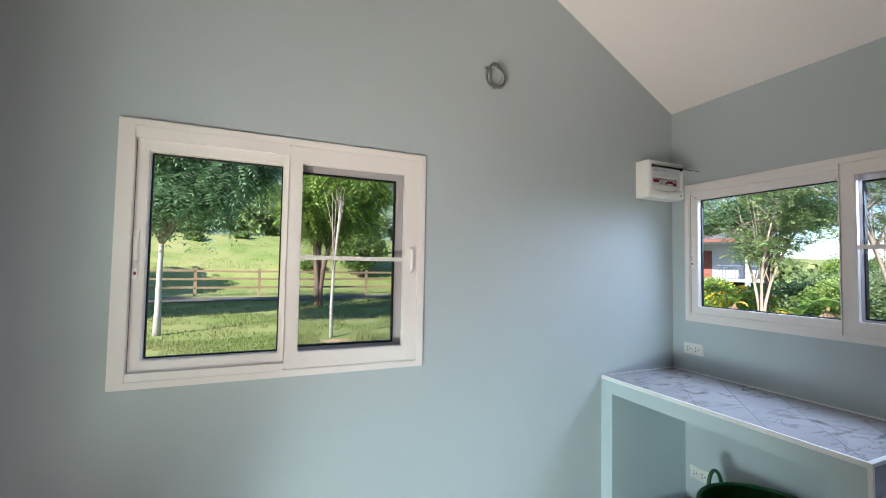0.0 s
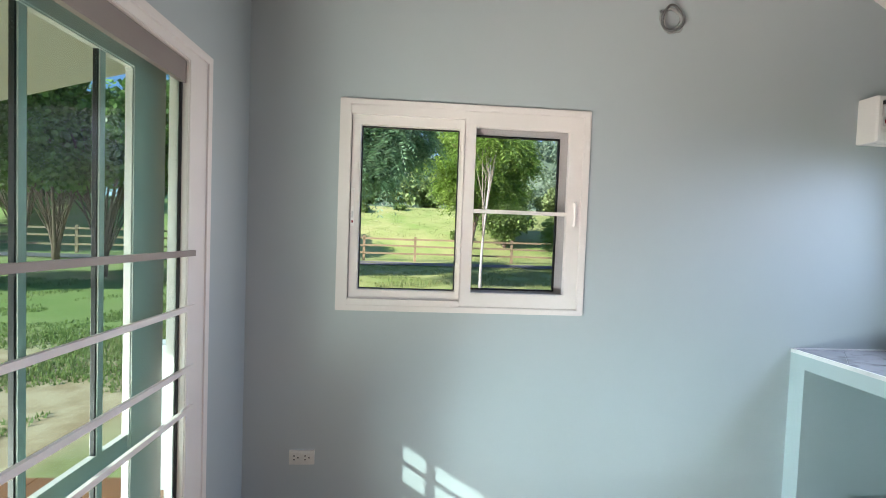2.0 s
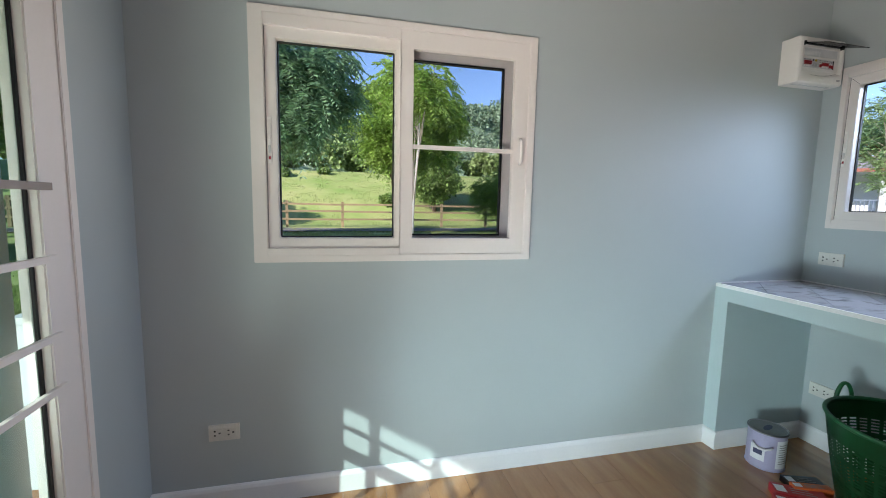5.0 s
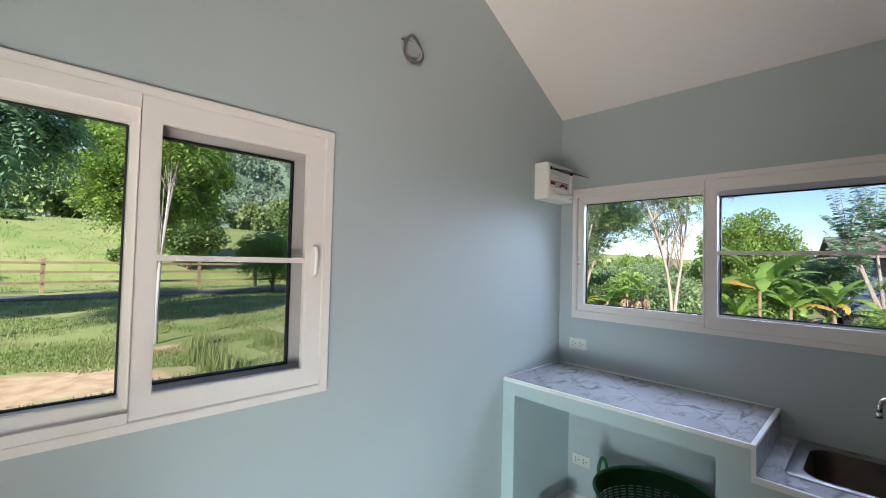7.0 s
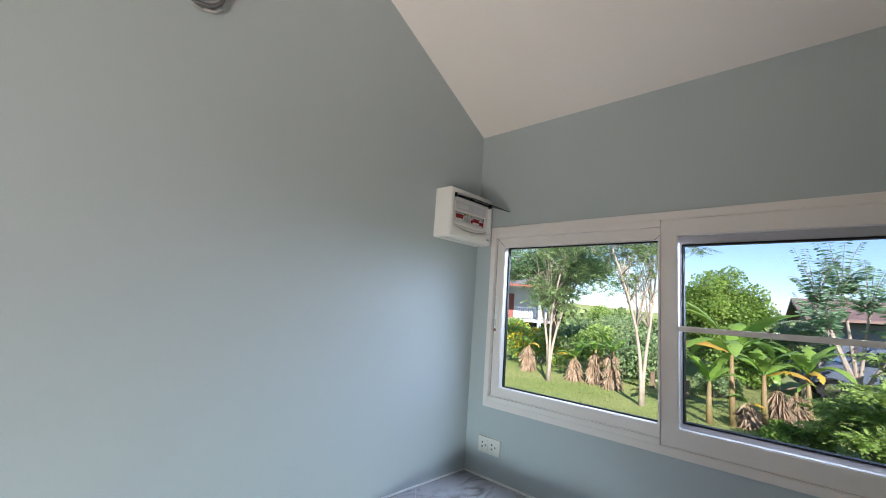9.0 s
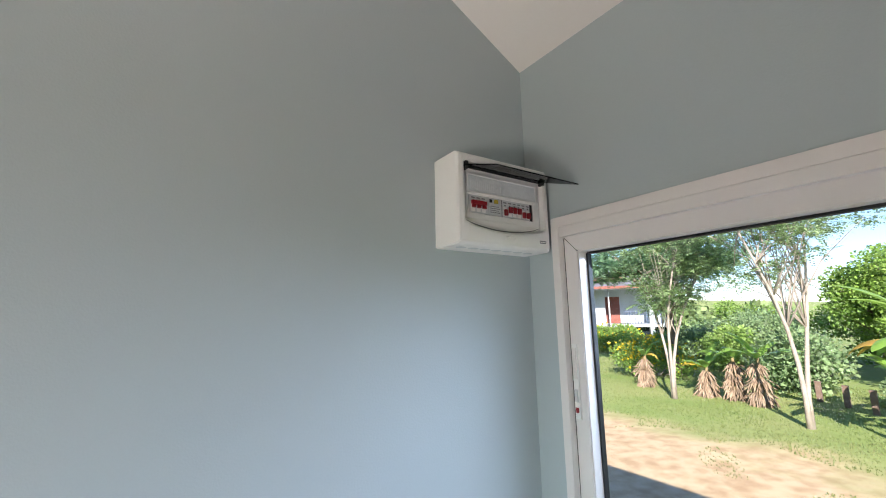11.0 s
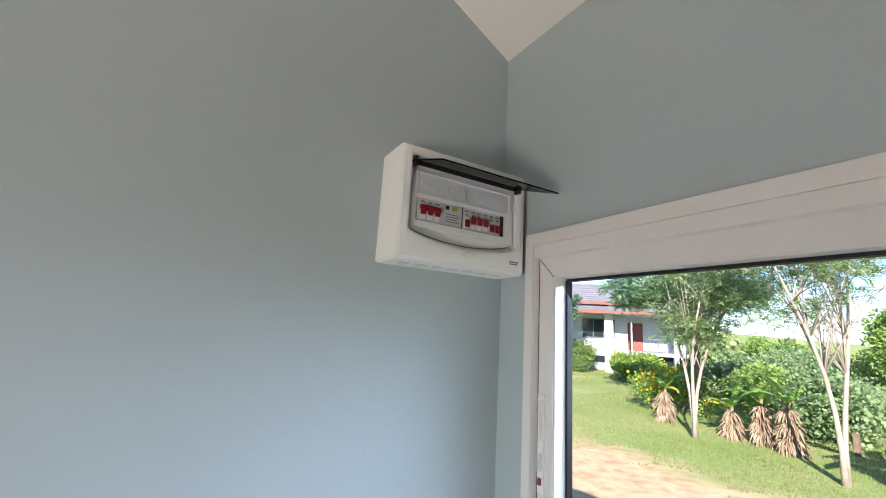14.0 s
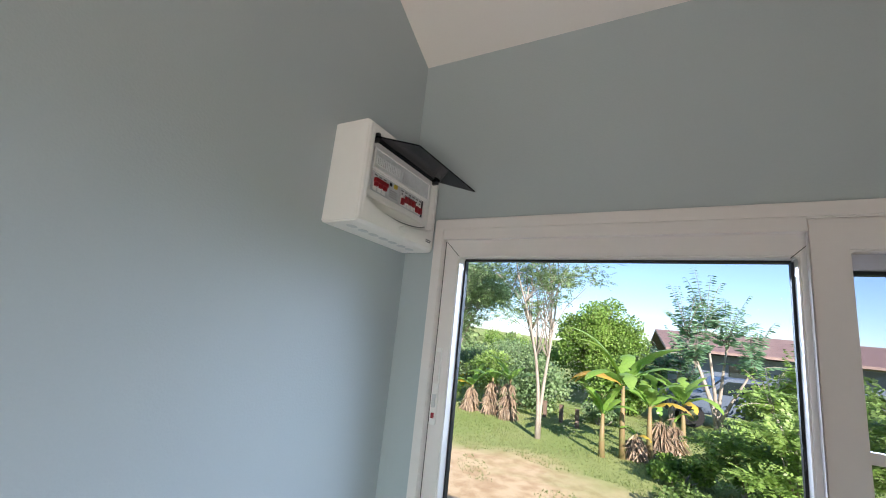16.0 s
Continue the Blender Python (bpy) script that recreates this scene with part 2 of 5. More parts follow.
def ground_mat():
    m = mat("lawn_and_dirt", (0.18, 0.28, 0.06), (0.32, 0.35, 0.13), 0.35, 0.9, bump=0.6, fine=14, spread=0.3)
    N, L = m.node_tree.nodes, m.node_tree.links
    p = N["Principled BSDF"]
    tc, n = N.new("ShaderNodeTexCoord"), N.new("ShaderNodeTexNoise")
    n.inputs["Scale"].default_value, n.inputs["Detail"].default_value = 0.7, 8
    L.new(tc.outputs["Object"], n.inputs[0])
    sand = N.new("ShaderNodeMix")
    sand.data_type = "RGBA"
    sand.inputs[6].default_value, sand.inputs[7].default_value = (0.60, 0.46, 0.28, 1), (0.44, 0.30, 0.165, 1)
    n3 = N.new("ShaderNodeTexNoise")
    n3.inputs["Scale"].default_value, n3.inputs["Detail"].default_value = 4.2, 12
    L.new(tc.outputs["Object"], n3.inputs[0])
    clod = N.new("ShaderNodeMapRange")
    clod.inputs["From Min"].default_value, clod.inputs["From Max"].default_value = 0.40, 0.66
    L.new(n3.outputs[0], clod.inputs[0])
    L.new(clod.outputs[0], sand.inputs[0])
    last = p.inputs["Base Color"].links[0].from_socket
    # bare soil: centre, radii, and how far it wins over the grass
    for cx, cy, rx, ry in ((6.8, 6.0, 3.4, 6.5), (0.0, 8.6, 2.0, 1.1), (-4.8, 3.8, 2.8, 3.6), (1.9, 10.6, 0.8, 0.5)):
        mp = N.new("ShaderNodeMapping")
        mp.vector_type = "TEXTURE"
        mp.inputs["Location"].default_value, mp.inputs["Scale"].default_value = (cx, cy, -0.4), (rx, ry, 50)
        L.new(tc.outputs["Object"], mp.inputs[0])
        ln = N.new("ShaderNodeVectorMath")
        ln.operation = "LENGTH"
        L.new(mp.outputs[0], ln.inputs[0])
        a = N.new("ShaderNodeMath")
        a.operation = "SUBTRACT"
        L.new(n.outputs[0], a.inputs[0])
        L.new(ln.outputs["Value"], a.inputs[1])
        r = N.new("ShaderNodeMapRange")
        r.inputs["From Min"].default_value, r.inputs["From Max"].default_value = -0.6, -0.2
        L.new(a.outputs[0], r.inputs[0])
        x = N.new("ShaderNodeMix")
        x.data_type = "RGBA"
        L.new(r.outputs[0], x.inputs[0])
        L.new(last, x.inputs[6])
        L.new(sand.outputs[2], x.inputs[7])
        last = x.outputs[2]
    L.new(last, p.inputs["Base Color"])
    return m


GROUND = ground_mat()


# ---- building helpers ----
def part(name, bm, material, parent=None, label="", smooth=False, bevel=0.0, seg=2):
    if bevel:
        bmesh.ops.bevel(bm, geom=[e for e in bm.edges if e.calc_face_angle(0) > 0.5], offset=bevel, segments=seg, affect="EDGES", clamp_overlap=True)
    me = bpy.data.meshes.new(name)
    bm.normal_update()
    bm.to_mesh(me)
    bm.free()
    if smooth:
        for f in me.polygons:
            f.use_smooth = True
    me.materials.append(material)
    ob = new(name, me)
    if parent:
        ob.parent = parent
    if label:
        ob["label"] = label
    return ob


def raw(name, verts, faces, material, parent=None, label="", smooth=False):
    me = bpy.data.meshes.new(name)
    me.from_pydata(verts, [], faces)
    if smooth:
        me.polygons.foreach_set("use_smooth", [True] * len(me.polygons))
    me.materials.append(material)
    ob = new(name, me)
    if parent:
        ob.parent = parent
    if label:
        ob["label"] = label
    return ob


def box(x0, x1, y0, y1, z0, z1, bm=None):
    bm = bm or bmesh.new()
    v = [bm.verts.new(p) for p in ((x0, y0, z0), (x1, y0, z0), (x1, y1, z0), (x0, y1, z0), (x0, y0, z1), (x1, y0, z1), (x1, y1, z1), (x0, y1, z1))]
    for f in ((3, 2, 1, 0), (4, 5, 6, 7), (0, 1, 5, 4), (1, 2, 6, 5), (2, 3, 7, 6), (3, 0, 4, 7)):
        bm.faces.new([v[i] for i in f])
    return bm


def prism(pts, a0, a1, axis="y", bm=None):
    """A flat outline carried from a0 to a1 along an axis; pts are (x, z) for y, (y, z) for x, (x, y) for z."""
    bm = bm or bmesh.new()
    put = {"y": lambda p, a: (p[0], a, p[1]), "x": lambda p, a: (a, p[0], p[1]), "z": lambda p, a: (p[0], p[1], a)}[axis]
    lo, hi = [bm.verts.new(put(p, a0)) for p in pts], [bm.verts.new(put(p, a1)) for p in pts]
    n = len(pts)
    bm.faces.new(lo), bm.faces.new(hi[::-1])
    for i in range(n):
        bm.faces.new((lo[(i + 1) % n], lo[i], hi[i], hi[(i + 1) % n]))
    bmesh.ops.recalc_face_normals(bm, faces=bm.faces)
    return bm


def ring(u0, u1, v0, v1, i0, i1, j0, j1, w0, w1, bm=None):
    """A mitred rectangular frame, outer u0..u1, v0..v1, inner i0..i1, j0..j1, from depth w0 to w1."""
    bm = bm or bmesh.new()
    loops = []
    for a, b, c, d, w in ((u0, u1, v0, v1, w0), (i0, i1, j0, j1, w0), (i0, i1, j0, j1, w1), (u0, u1, v0, v1, w1)):
        loops.append([bm.verts.new(p) for p in ((a, w, c), (b, w, c), (b, w, d), (a, w, d))])
    for k in range(4):
        p, q = loops[k], loops[(k + 1) % 4]
        for i in range(4):
            bm.faces.new((p[i], p[(i + 1) % 4], q[(i + 1) % 4], q[i]))
    bmesh.ops.recalc_face_normals(bm, faces=bm.faces)
    return bm


def lathe(profile, seg=32, bm=None, sx=1.0, sy=1.0, centre=(0, 0)):
    bm = bm or bmesh.new()
    rows = []
    for r, z in profile:
        rows.append([bm.verts.new((centre[0] + sx * r * math.cos(2 * math.pi * k / seg), centre[1] + sy * r * math.sin(2 * math.pi * k / seg), z)) for k in range(seg)])
    for a, b in zip(rows, rows[1:]):
        for k in range(seg):
            bm.faces.new((a[k], a[(k + 1) % seg], b[(k + 1) % seg], b[k]))
    bm.faces.new(rows[0][::-1]), bm.faces.new(rows[-1])
    bmesh.ops.recalc_face_normals(bm, faces=bm.faces)
    return bm


def tube(points, radii, seg=8, bm=None):
    """A tapered tube along points."""
    bm = bm or bmesh.new()
    pts = [Vector(p) for p in points]
    rows, ref = [], Vector((0.31, 0.87, 0.39))
    for i, p in enumerate(pts):
        d = (pts[min(i + 1, len(pts) - 1)] - pts[max(i - 1, 0)]).normalized()
        a = d.cross(ref)
        if a.length < 0.1:
            a = d.cross(Vector((1, 0, 0)))
        a.normalize()
        b = d.cross(a)
        r = radii[i] if hasattr(radii, "__len__") else radii
        rows.append([bm.verts.new(p + (a * math.cos(2 * math.pi * k / seg) + b * math.sin(2 * math.pi * k / seg)) * r) for k in range(seg)])
    for p, q in zip(rows, rows[1:]):
        for k in range(seg):
            bm.faces.new((p[k], p[(k + 1) % seg], q[(k + 1) % seg], q[k]))
    bm.faces.new(rows[0][::-1]), bm.faces.new(rows[-1])
    return bm


def thing(name, at, label, category, group="", kind="", rz=0):
    ob = new(name)
    ob.empty_display_size = 0.1
    ob.matrix_world = pose(*at, 0, 0, rz)
    return tagged(ob, label, category, group, kind)


def structure(ob, label, category):
    return tagged(ob, label, category, kind="structure")


# ---- the room ----
XL, XR, YA, YB, T = -0.85, 2.485, 1.909, -3.2, 0.12
ZE, SLOPE = 2.537, 0.55
XM = (XL + XR) / 2
ZR = ZE + SLOPE * (XR - XM)
structure(part("floor", box(XL - T, XR + T, YB - T, YA + T, -0.39, -0.012), GROUT), "concrete slab under brown wooden floor planks", "floor")


def gable(name, y0, y1, hole=None):
    bm = bmesh.new()
    top = [(XR + T, ZE - SLOPE * T), (XM, ZR), (XL - T, ZE - SLOPE * T)]
    if hole:
        a, b, c, d = hole
        z = lambda x: ZR - SLOPE * abs(x - XM)
        prism([(XL - T, -0.4), (a, -0.4), (a, z(a)), (XL - T, z(XL - T))], y0, y1, "y", bm)
        prism([(b, -0.4), (XR + T, -0.4), (XR + T, z(XR + T))] + ([(XM, ZR)] if b < XM else []) + [(b, z(b))], y0, y1, "y", bm)
        prism([(a, -0.4), (b, -0.4), (b, c), (a, c)], y0, y1, "y", bm)
        prism([(a, d), (b, d), (b, z(b)), (a, z(a))], y0, y1, "y", bm)
    else:
        prism([(XL - T, -0.4), (XR + T, -0.4)] + top, y0, y1, "y", bm)
    return part(name, bm, WALL)


structure(gable("wall_north", YA, YA + T, (-0.428, 0.75, 1.06, 2.04)), "pale blue-grey painted gable wall with a window", "wall")
structure(gable("wall_south", YB - T, YB), "pale blue-grey painted gable wall", "wall")


def side_wall(name, x0, x1, holes):
    lo, hi, c, d = holes
    bm = box(x0, x1, YB, lo, -0.4, ZE)
    box(x0, x1, hi, YA, -0.4, ZE, bm)
    box(x0, x1, lo, hi, d, ZE, bm)
    box(x0, x1, lo, hi, -0.4, c, bm)
    return part(name, bm, WALL)


structure(side_wall("wall_east", XR, XR + T, (0.29, 1.811, 1.225, 2.04)), "pale blue-grey painted wall above the kitchen counter", "wall")
structure(side_wall("wall_west", XL - T, XL, (-0.60, 1.515, 0.0, 2.03)), "pale blue-grey painted wall with a glass door", "wall")
for name, s in (("ceiling_east", 1), ("ceiling_west", -1)):
    xe = XM + s * (XR - XM + T)
    ze = ZR - SLOPE * (XR - XM + T)
    structure(part(name, prism([(XM, ZR), (xe, ze), (xe, ze + 0.1), (XM, ZR + 0.1)], YB - T, YA + T), CEIL), "smooth white sloping ceiling", "ceiling")

# skirting, with a rounded top
def skirt(name, pts):
    bm = bmesh.new()
    for (xa, ya), (xb, yb) in zip(pts, pts[1:]):
        d = Vector((xb - xa, yb - ya, 0)).normalized()
        n = Vector((-d.y, d.x, 0))
        rows = []
        for e, (x, y) in ((-1, (xa, ya)), (1, (xb, yb))):
            rows.append([bm.verts.new((x + n.x * o, y + n.y * o, z)) for o, z in ((0, 0), (0.014, 0), (0.014, 0.078), (0.010, 0.090), (0.004, 0.096), (0, 0.096))])
        for k in range(6):
            bm.faces.new((rows[0][k], rows[0][(k + 1) % 6], rows[1][(k + 1) % 6], rows[1][k]))
        bm.faces.new(rows[0][::-1]), bm.faces.new(rows[1])
    bmesh.ops.recalc_face_normals(bm, faces=bm.faces)
    structure(part(name, bm, SKIRT), "white painted skirting board along the wall", "skirting")


skirt("baseboard", [(1.887, YA), (XL, YA), (XL, 1.54)])
skirt("baseboard_counter", [(XR, 0.88), (XR, 1.829), (1.887, 1.829)])
skirt("baseboard_post", [(1.887, 1.829 - 0.014), (1.887, YA)])
skirt("baseboard_back", [(XL, -0.66), (XL, YB), (XR, YB), (XR, -1.5)])


# ---- windows ----
def window(name, at, rz, W, H, lg, ro, bar, label):
    e = thing(name, at, label, "window", kind="structure", rz=rz)
    part("window_frame", ring(0, W, 0, H, lg[0] - 0.048, W - 0.036, 0.030, H - 0.030, -0.013, 0.03), UPVC, e, bevel=0.003)
    part("frame_back", ring(0.004, W - 0.004, 0.004, H - 0.004, 0.018, W - 0.036, 0.030, H - 0.030, 0.03, 0.105), UPVC, e, bevel=0.003)
    part("track_cover", ring(lg[0] - 0.049, ro[0] - 0.056, 0.029, H - 0.029, lg[0] - 0.0485, ro[0] - 0.0561, lg[2] - 0.048, lg[3] + 0.048, -0.0126, 0.03), UPVC, e, bevel=0.002)
    # sash on the inner track
    ls = part("sash", ring(lg[0] - 0.052, ro[0] - 0.02, lg[2] - 0.052, lg[3] + 0.052, lg[0] - 0.005, lg[1] + 0.005, lg[2] - 0.005, lg[3] + 0.005, 0.004, 0.052), UPVC, e, bevel=0.003)
    part("gasket", ring(lg[0] - 0.006, lg[1] + 0.006, lg[2] - 0.006, lg[3] + 0.006, lg[0], lg[1], lg[2], lg[3], 0.036, 0.050), GASKET, ls, "black rubber seal")
    pane = part("pane", box(lg[0] - 0.004, lg[1] + 0.004, 0.042, 0.046, lg[2] - 0.004, lg[3] + 0.004), GLASS, ls)
    pane.visible_shadow = False
    part("groove", box(lg[0] - 0.0478, lg[0] - 0.0464, 0.0034, 0.006, lg[2] - 0.045, lg[3] + 0.045), GASKET, ls, "dark joint")
    for u, v, a in () if name == "window_1" else ((lg[0] - 0.026, lg[3] + 0.026, 45), (lg[1] + 0.014, lg[3] + 0.022, -45)):
        part("mitre_joint", box(-0.027, 0.027, 0.003, 0.006, -0.0006, 0.0006), GASKET, ls, "dark joint").matrix_local = pose(u, 0, v, 0, a, 0)
    # latch plate with its red mark
    zl = bar - 0.01
    part("latch_plate", box(lg[0] - 0.043, lg[0] - 0.027, 0.0, 0.006, zl - 0.085, zl + 0.095), BOXWHITE, ls, bevel=0.002)
    part("finger_pull", box(lg[0] - 0.040, lg[0] - 0.030, -0.003, 0.004, zl + 0.01, zl + 0.085), UPVC, ls, bevel=0.002)
    part("latch_slide", box(lg[0] - 0.039, lg[0] - 0.031, -0.005, 0.002, zl - 0.045, zl - 0.015), BOXGREY, ls, bevel=0.002)
    part("latch_mark", box(lg[0] - 0.0385, lg[0] - 0.0315, -0.0035, 0.002, zl - 0.07, zl - 0.058), RED, ls, "red lock mark")
    # screen sash in front on the other half
    rs = part("screen_sash", ring(ro[0] - 0.056, W - 0.032, 0.03, H - 0.03, ro[0], ro[1], ro[2], ro[3], -0.007, 0.022), UPVC, e, bevel=0.003)
    part("cross_bar", box(ro[0], ro[1], 0.002, 0.014, bar - 0.009, bar + 0.009), UPVC, rs, bevel=0.002)
    part("insect_screen", box(ro[0], ro[1], 0.0165, 0.0175, ro[2], ro[3]), MESH, rs, "fine grey insect mesh")
    hx = ro[1] + 0.036
    h = part("handle", tube([(hx, -0.007, bar + 0.055), (hx, -0.022, bar + 0.045), (hx, -0.027, bar), (hx, -0.022, bar - 0.045), (hx, -0.007, bar - 0.055)], [0.008, 0.007, 0.0065, 0.007, 0.008], 8), UPVC, rs, "white bow handle", smooth=True)
    for s in (-1, 1):
        part("screw", box(hx - 0.004, hx + 0.004, -0.0115, -0.006, bar + s * 0.056 - 0.004, bar + s * 0.056 + 0.004), BLACK, h)
    # glazed sash on the outer track
    os_ = part("outer_sash", ring(ro[0] - 0.04, W - 0.037, 0.036, H - 0.036, ro[0] - 0.002, ro[1] - 0.026, ro[2] + 0.008, ro[3] - 0.022, 0.06, 0.098), UPVC, e, bevel=0.003)
    part("gasket", ring(ro[0] - 0.002, ro[1] - 0.026, ro[2] + 0.008, ro[3] - 0.022, ro[0] + 0.003, ro[1] - 0.031, ro[2] + 0.014, ro[3] - 0.028, 0.058, 0.082), GASKET, os_, "black rubber seal")
    pane = part("pane", box(ro[0] - 0.001, ro[1] - 0.027, 0.074, 0.078, ro[2] + 0.009, ro[3] - 0.023), GLASS, os_)
    pane.visible_shadow = False
    return e


window("window_1", (-0.433, YA, 1.05), 0, 1.206, 1.0, (0.103, 0.563, 0.106, 0.880), (0.645, 1.103, 0.10, 0.897), 0.497, "white two-pane sliding window with a screen sash, closed")
window("window_2", (XR, 1.815, 1.213), -90, 1.54, 0.837, (0.077, 0.740, 0.096, 0.735), (0.813, 1.472, 0.092, 0.748), 0.423, "wide white two-pane sliding window over the counter, closed")


# ---- glass door ----
def glass_door():
    e = thing("door_1", (XL, 1.607 - 2.25, 0), "white-framed sliding glass door with glazing bars, opening on the porch", "door", kind="structure", rz=90)
    W = 2.25
    part("door_frame", ring(0, W - 0.072, -0.02, 2.05, 0.105, W - 0.222, 0.012, 1.98, -0.012, 0.03), UPVC, e, bevel=0.004)
    part("trim", ring(0.004, W - 0.076, -0.02, 2.046, 0.035, W - 0.107, -0.01, 2.015, -0.018, -0.011), UPVC, e, bevel=0.002)
    part("outer_frame", ring(0.05, W - 0.095, -0.02, 2.03, 0.155, W - 0.12, 0.012, 1.96, 0.03, 0.115), UPVC, e, bevel=0.003)

    def leaf(name, u0, u1, w0, w1, bars, rails, stile=0.10):
        s = part(name, ring(u0, u1, 0.014, 1.975, u0 + 0.10, u1 - stile, 0.12, 1.90, w0, w1), UPVC, e, bevel=0.004)
        for u in bars:
            b = part("glazing_bar", box(u - 0.010, u + 0.010, w0 + 0.008, w1, 0.12, 1.90), UPVC, s, bevel=0.003)
            for g in (-0.0125, 0.0125):
                part("gasket", box(u + g - 0.0025, u + g + 0.0025, w0 + 0.012, w1 - 0.004, 0.12, 1.90), GASKET, b, "black rubber seal")
        for z, h in rails:
            part("rail", box(u0 + 0.10, u1 - stile, w0 + 0.008, w1, z - h, z + h), UPVC, s, bevel=0.003)

    leaf("sliding_leaf", W - 1.20, W - 0.185, 0.085, 0.113, (W - 0.465, W - 0.70, W - 0.935), ((0.735, 0.028),), 0.165)
    leaf("inner_leaf", W - 2.13, W - 1.0, 0.052, 0.080, (W - 1.35, W - 1.58, W - 1.81), ((0.735, 0.028),))
    part("pane", box(0.10, W - 0.218, 0.020, 0.024, 0.012, 1.98), DOORGLASS, e)
    part("gasket", ring(0.105, W - 0.222, 0.012, 1.98, 0.113, W - 0.231, 0.020, 1.972, 0.012, 0.019), GASKET, e, "black rubber seal")
    part("head_strip", box(0.106, W - 0.223, 0.0, 0.019, 1.905, 1.979), TAUPE, e, "brown-grey strip at the door head", bevel=0.003)
    # like the white bars below, but its unlit look is put into the colour
    part("guard_bar", box(0.10, W - 0.19, -0.024, -0.012, 1.320, 1.340), TAUPE, e, "cross bar in its unlit taupe tone", bevel=0.003)
    for z in (1.14, 0.93, 0.785):
        part("guard_bar", box(0.10, W - 0.19, -0.024, -0.012, z - 0.009, z + 0.009), UPVC, e, bevel=0.003)


glass_door()

# ---- kitchen counter ----
counter = thing("kitchen_counter", (0, 0, 0), "built-in masonry counter painted pale blue-grey beneath a tiled top", "counter")
part("end_panel", box(1.887, XR, 1.829, YA, 0, 0.82), PLASTER, counter, bevel=0.003)
part("front_beam", box(1.887, XR, 0.756, YA, 0.82, 0.888), PLASTER, counter, bevel=0.003)
part("post", box(1.887, XR, 0.756, 0.87, 0, 0.82), PLASTER, counter, bevel=0.003)
lower_slab = bmesh.new()
for x0, x1, y0, y1 in ((1.887, 2.038, -1.45, 0.756), (2.402, XR, -1.45, 0.756), (2.038, 2.402, 0.645, 0.756), (2.038, 2.402, -1.45, -0.085)):
    box(x0, x1, y0, y1, 0.68, 0.768, lower_slab)
part("lower_beam", lower_slab, PLASTER, counter)
part("lower_panel", box(1.887, XR, -1.45, -1.35, 0, 0.68), PLASTER, counter, bevel=0.003)
TOP, LOW = 0.905, 0.79


def clip(poly, axis, v, keep):
    out = []
    for a, b in zip(poly, poly[1:] + poly[:1]):
        ia, ib = (a[axis] - v) * keep >= 0, (b[axis] - v) * keep >= 0
        if ia:
            out.append(a)
        if ia != ib:
            t = (v - a[axis]) / (b[axis] - a[axis])
            out.append((a[0] + t * (b[0] - a[0]), a[1] + t * (b[1] - a[1])))
    return out


def tiled(name, x0, x1, y0, y1, z0, z1, label, holes=()):
    e = part(name, box(x0, x1, y0, y1, z0, z1 - 0.003), TILEGROUT)
    tagged(e, label, "worktop")
    s, c = 0.205, math.sqrt(0.5)
    for i in range(-18, 19):
        for j in range(-18, 19):
            g = 0.0012
            quad = [(i * s + g, j * s + g), ((i + 1) * s - g, j * s + g), ((i + 1) * s - g, (j + 1) * s - g), (i * s + g, (j + 1) * s - g)]
            quad = [(x1 + c * (a - b) + 0.07, y1 - 0.2 + c * (a + b)) for a, b in quad]
            for ax, v, k in ((0, x0 + 0.002, 1), (0, x1 - 0.002, -1), (1, y0 + 0.002, 1), (1, y1 - 0.002, -1)):
                if len(quad) > 2:
                    quad = clip(quad, ax, v, k)
            if len(quad) > 2:
                a2 = abs(sum(p[0] * q[1] - p[1] * q[0] for p, q in zip(quad, quad[1:] + quad[:1])))
                if a2 > 0.0006:
                    part("tile", prism(quad, z1 - 0.006, z1, "z"), MARBLE, e)
    return e


tiled("worktop", 1.897, XR - 0.004, 0.762, YA - 0.004, 0.889, TOP, "marble-look tiled worktop laid on the diagonal")
lower = tagged(part("lower_worktop", box(1.897, 2.04, -1.45, 0.744, 0.769, LOW), MARBLE), "marble-look tiled lower worktop around the sink", "worktop")
part("tile", box(2.40, XR - 0.004, -1.45, 0.744, 0.769, LOW), MARBLE, lower)
part("tile", box(2.04, 2.40, 0.66, 0.744, 0.769, LOW), MARBLE, lower)
part("tile", box(2.04, 2.40, -1.45, -0.10, 0.769, LOW), MARBLE, lower)
trim = thing("tile_trim", (0, 0, 0), "glossy white edge trim on the tiled worktops", "trim", kind="structure")
part("front_edge", box(1.884, 1.897, 0.744, YA - 0.002, 0.889, TOP + 0.002), EDGE, trim, bevel=0.003)
part("step_edge", box(1.884, 1.897, 0.744, 0.757, 0.769, 0.889), EDGE, trim, bevel=0.003)
part("step_top", box(1.897, XR - 0.004, 0.744, 0.7615, 0.895, TOP + 0.002), EDGE, trim, bevel=0.003)
part("step_tile", box(1.897, XR - 0.004, 0.745, 0.7555, LOW, 0.895), MARBLE, trim)
part("lower_edge", box(1.884, 1.897, -1.45, 0.744, 0.769, LOW + 0.002), EDGE, trim, bevel=0.003)
part("wall_joint", box(XR - 0.012, XR - 0.001, 0.77, YA - 0.002, TOP, TOP + 0.005), EDGE, trim)
part("gable_joint", box(1.90, XR - 0.012, YA - 0.008, YA - 0.001, TOP, TOP + 0.005), EDGE, trim)

# sink and tap
sink = thing("sink", (2.22, 0.28, LOW), "brushed stainless steel inset sink with rounded bowl", "sink")


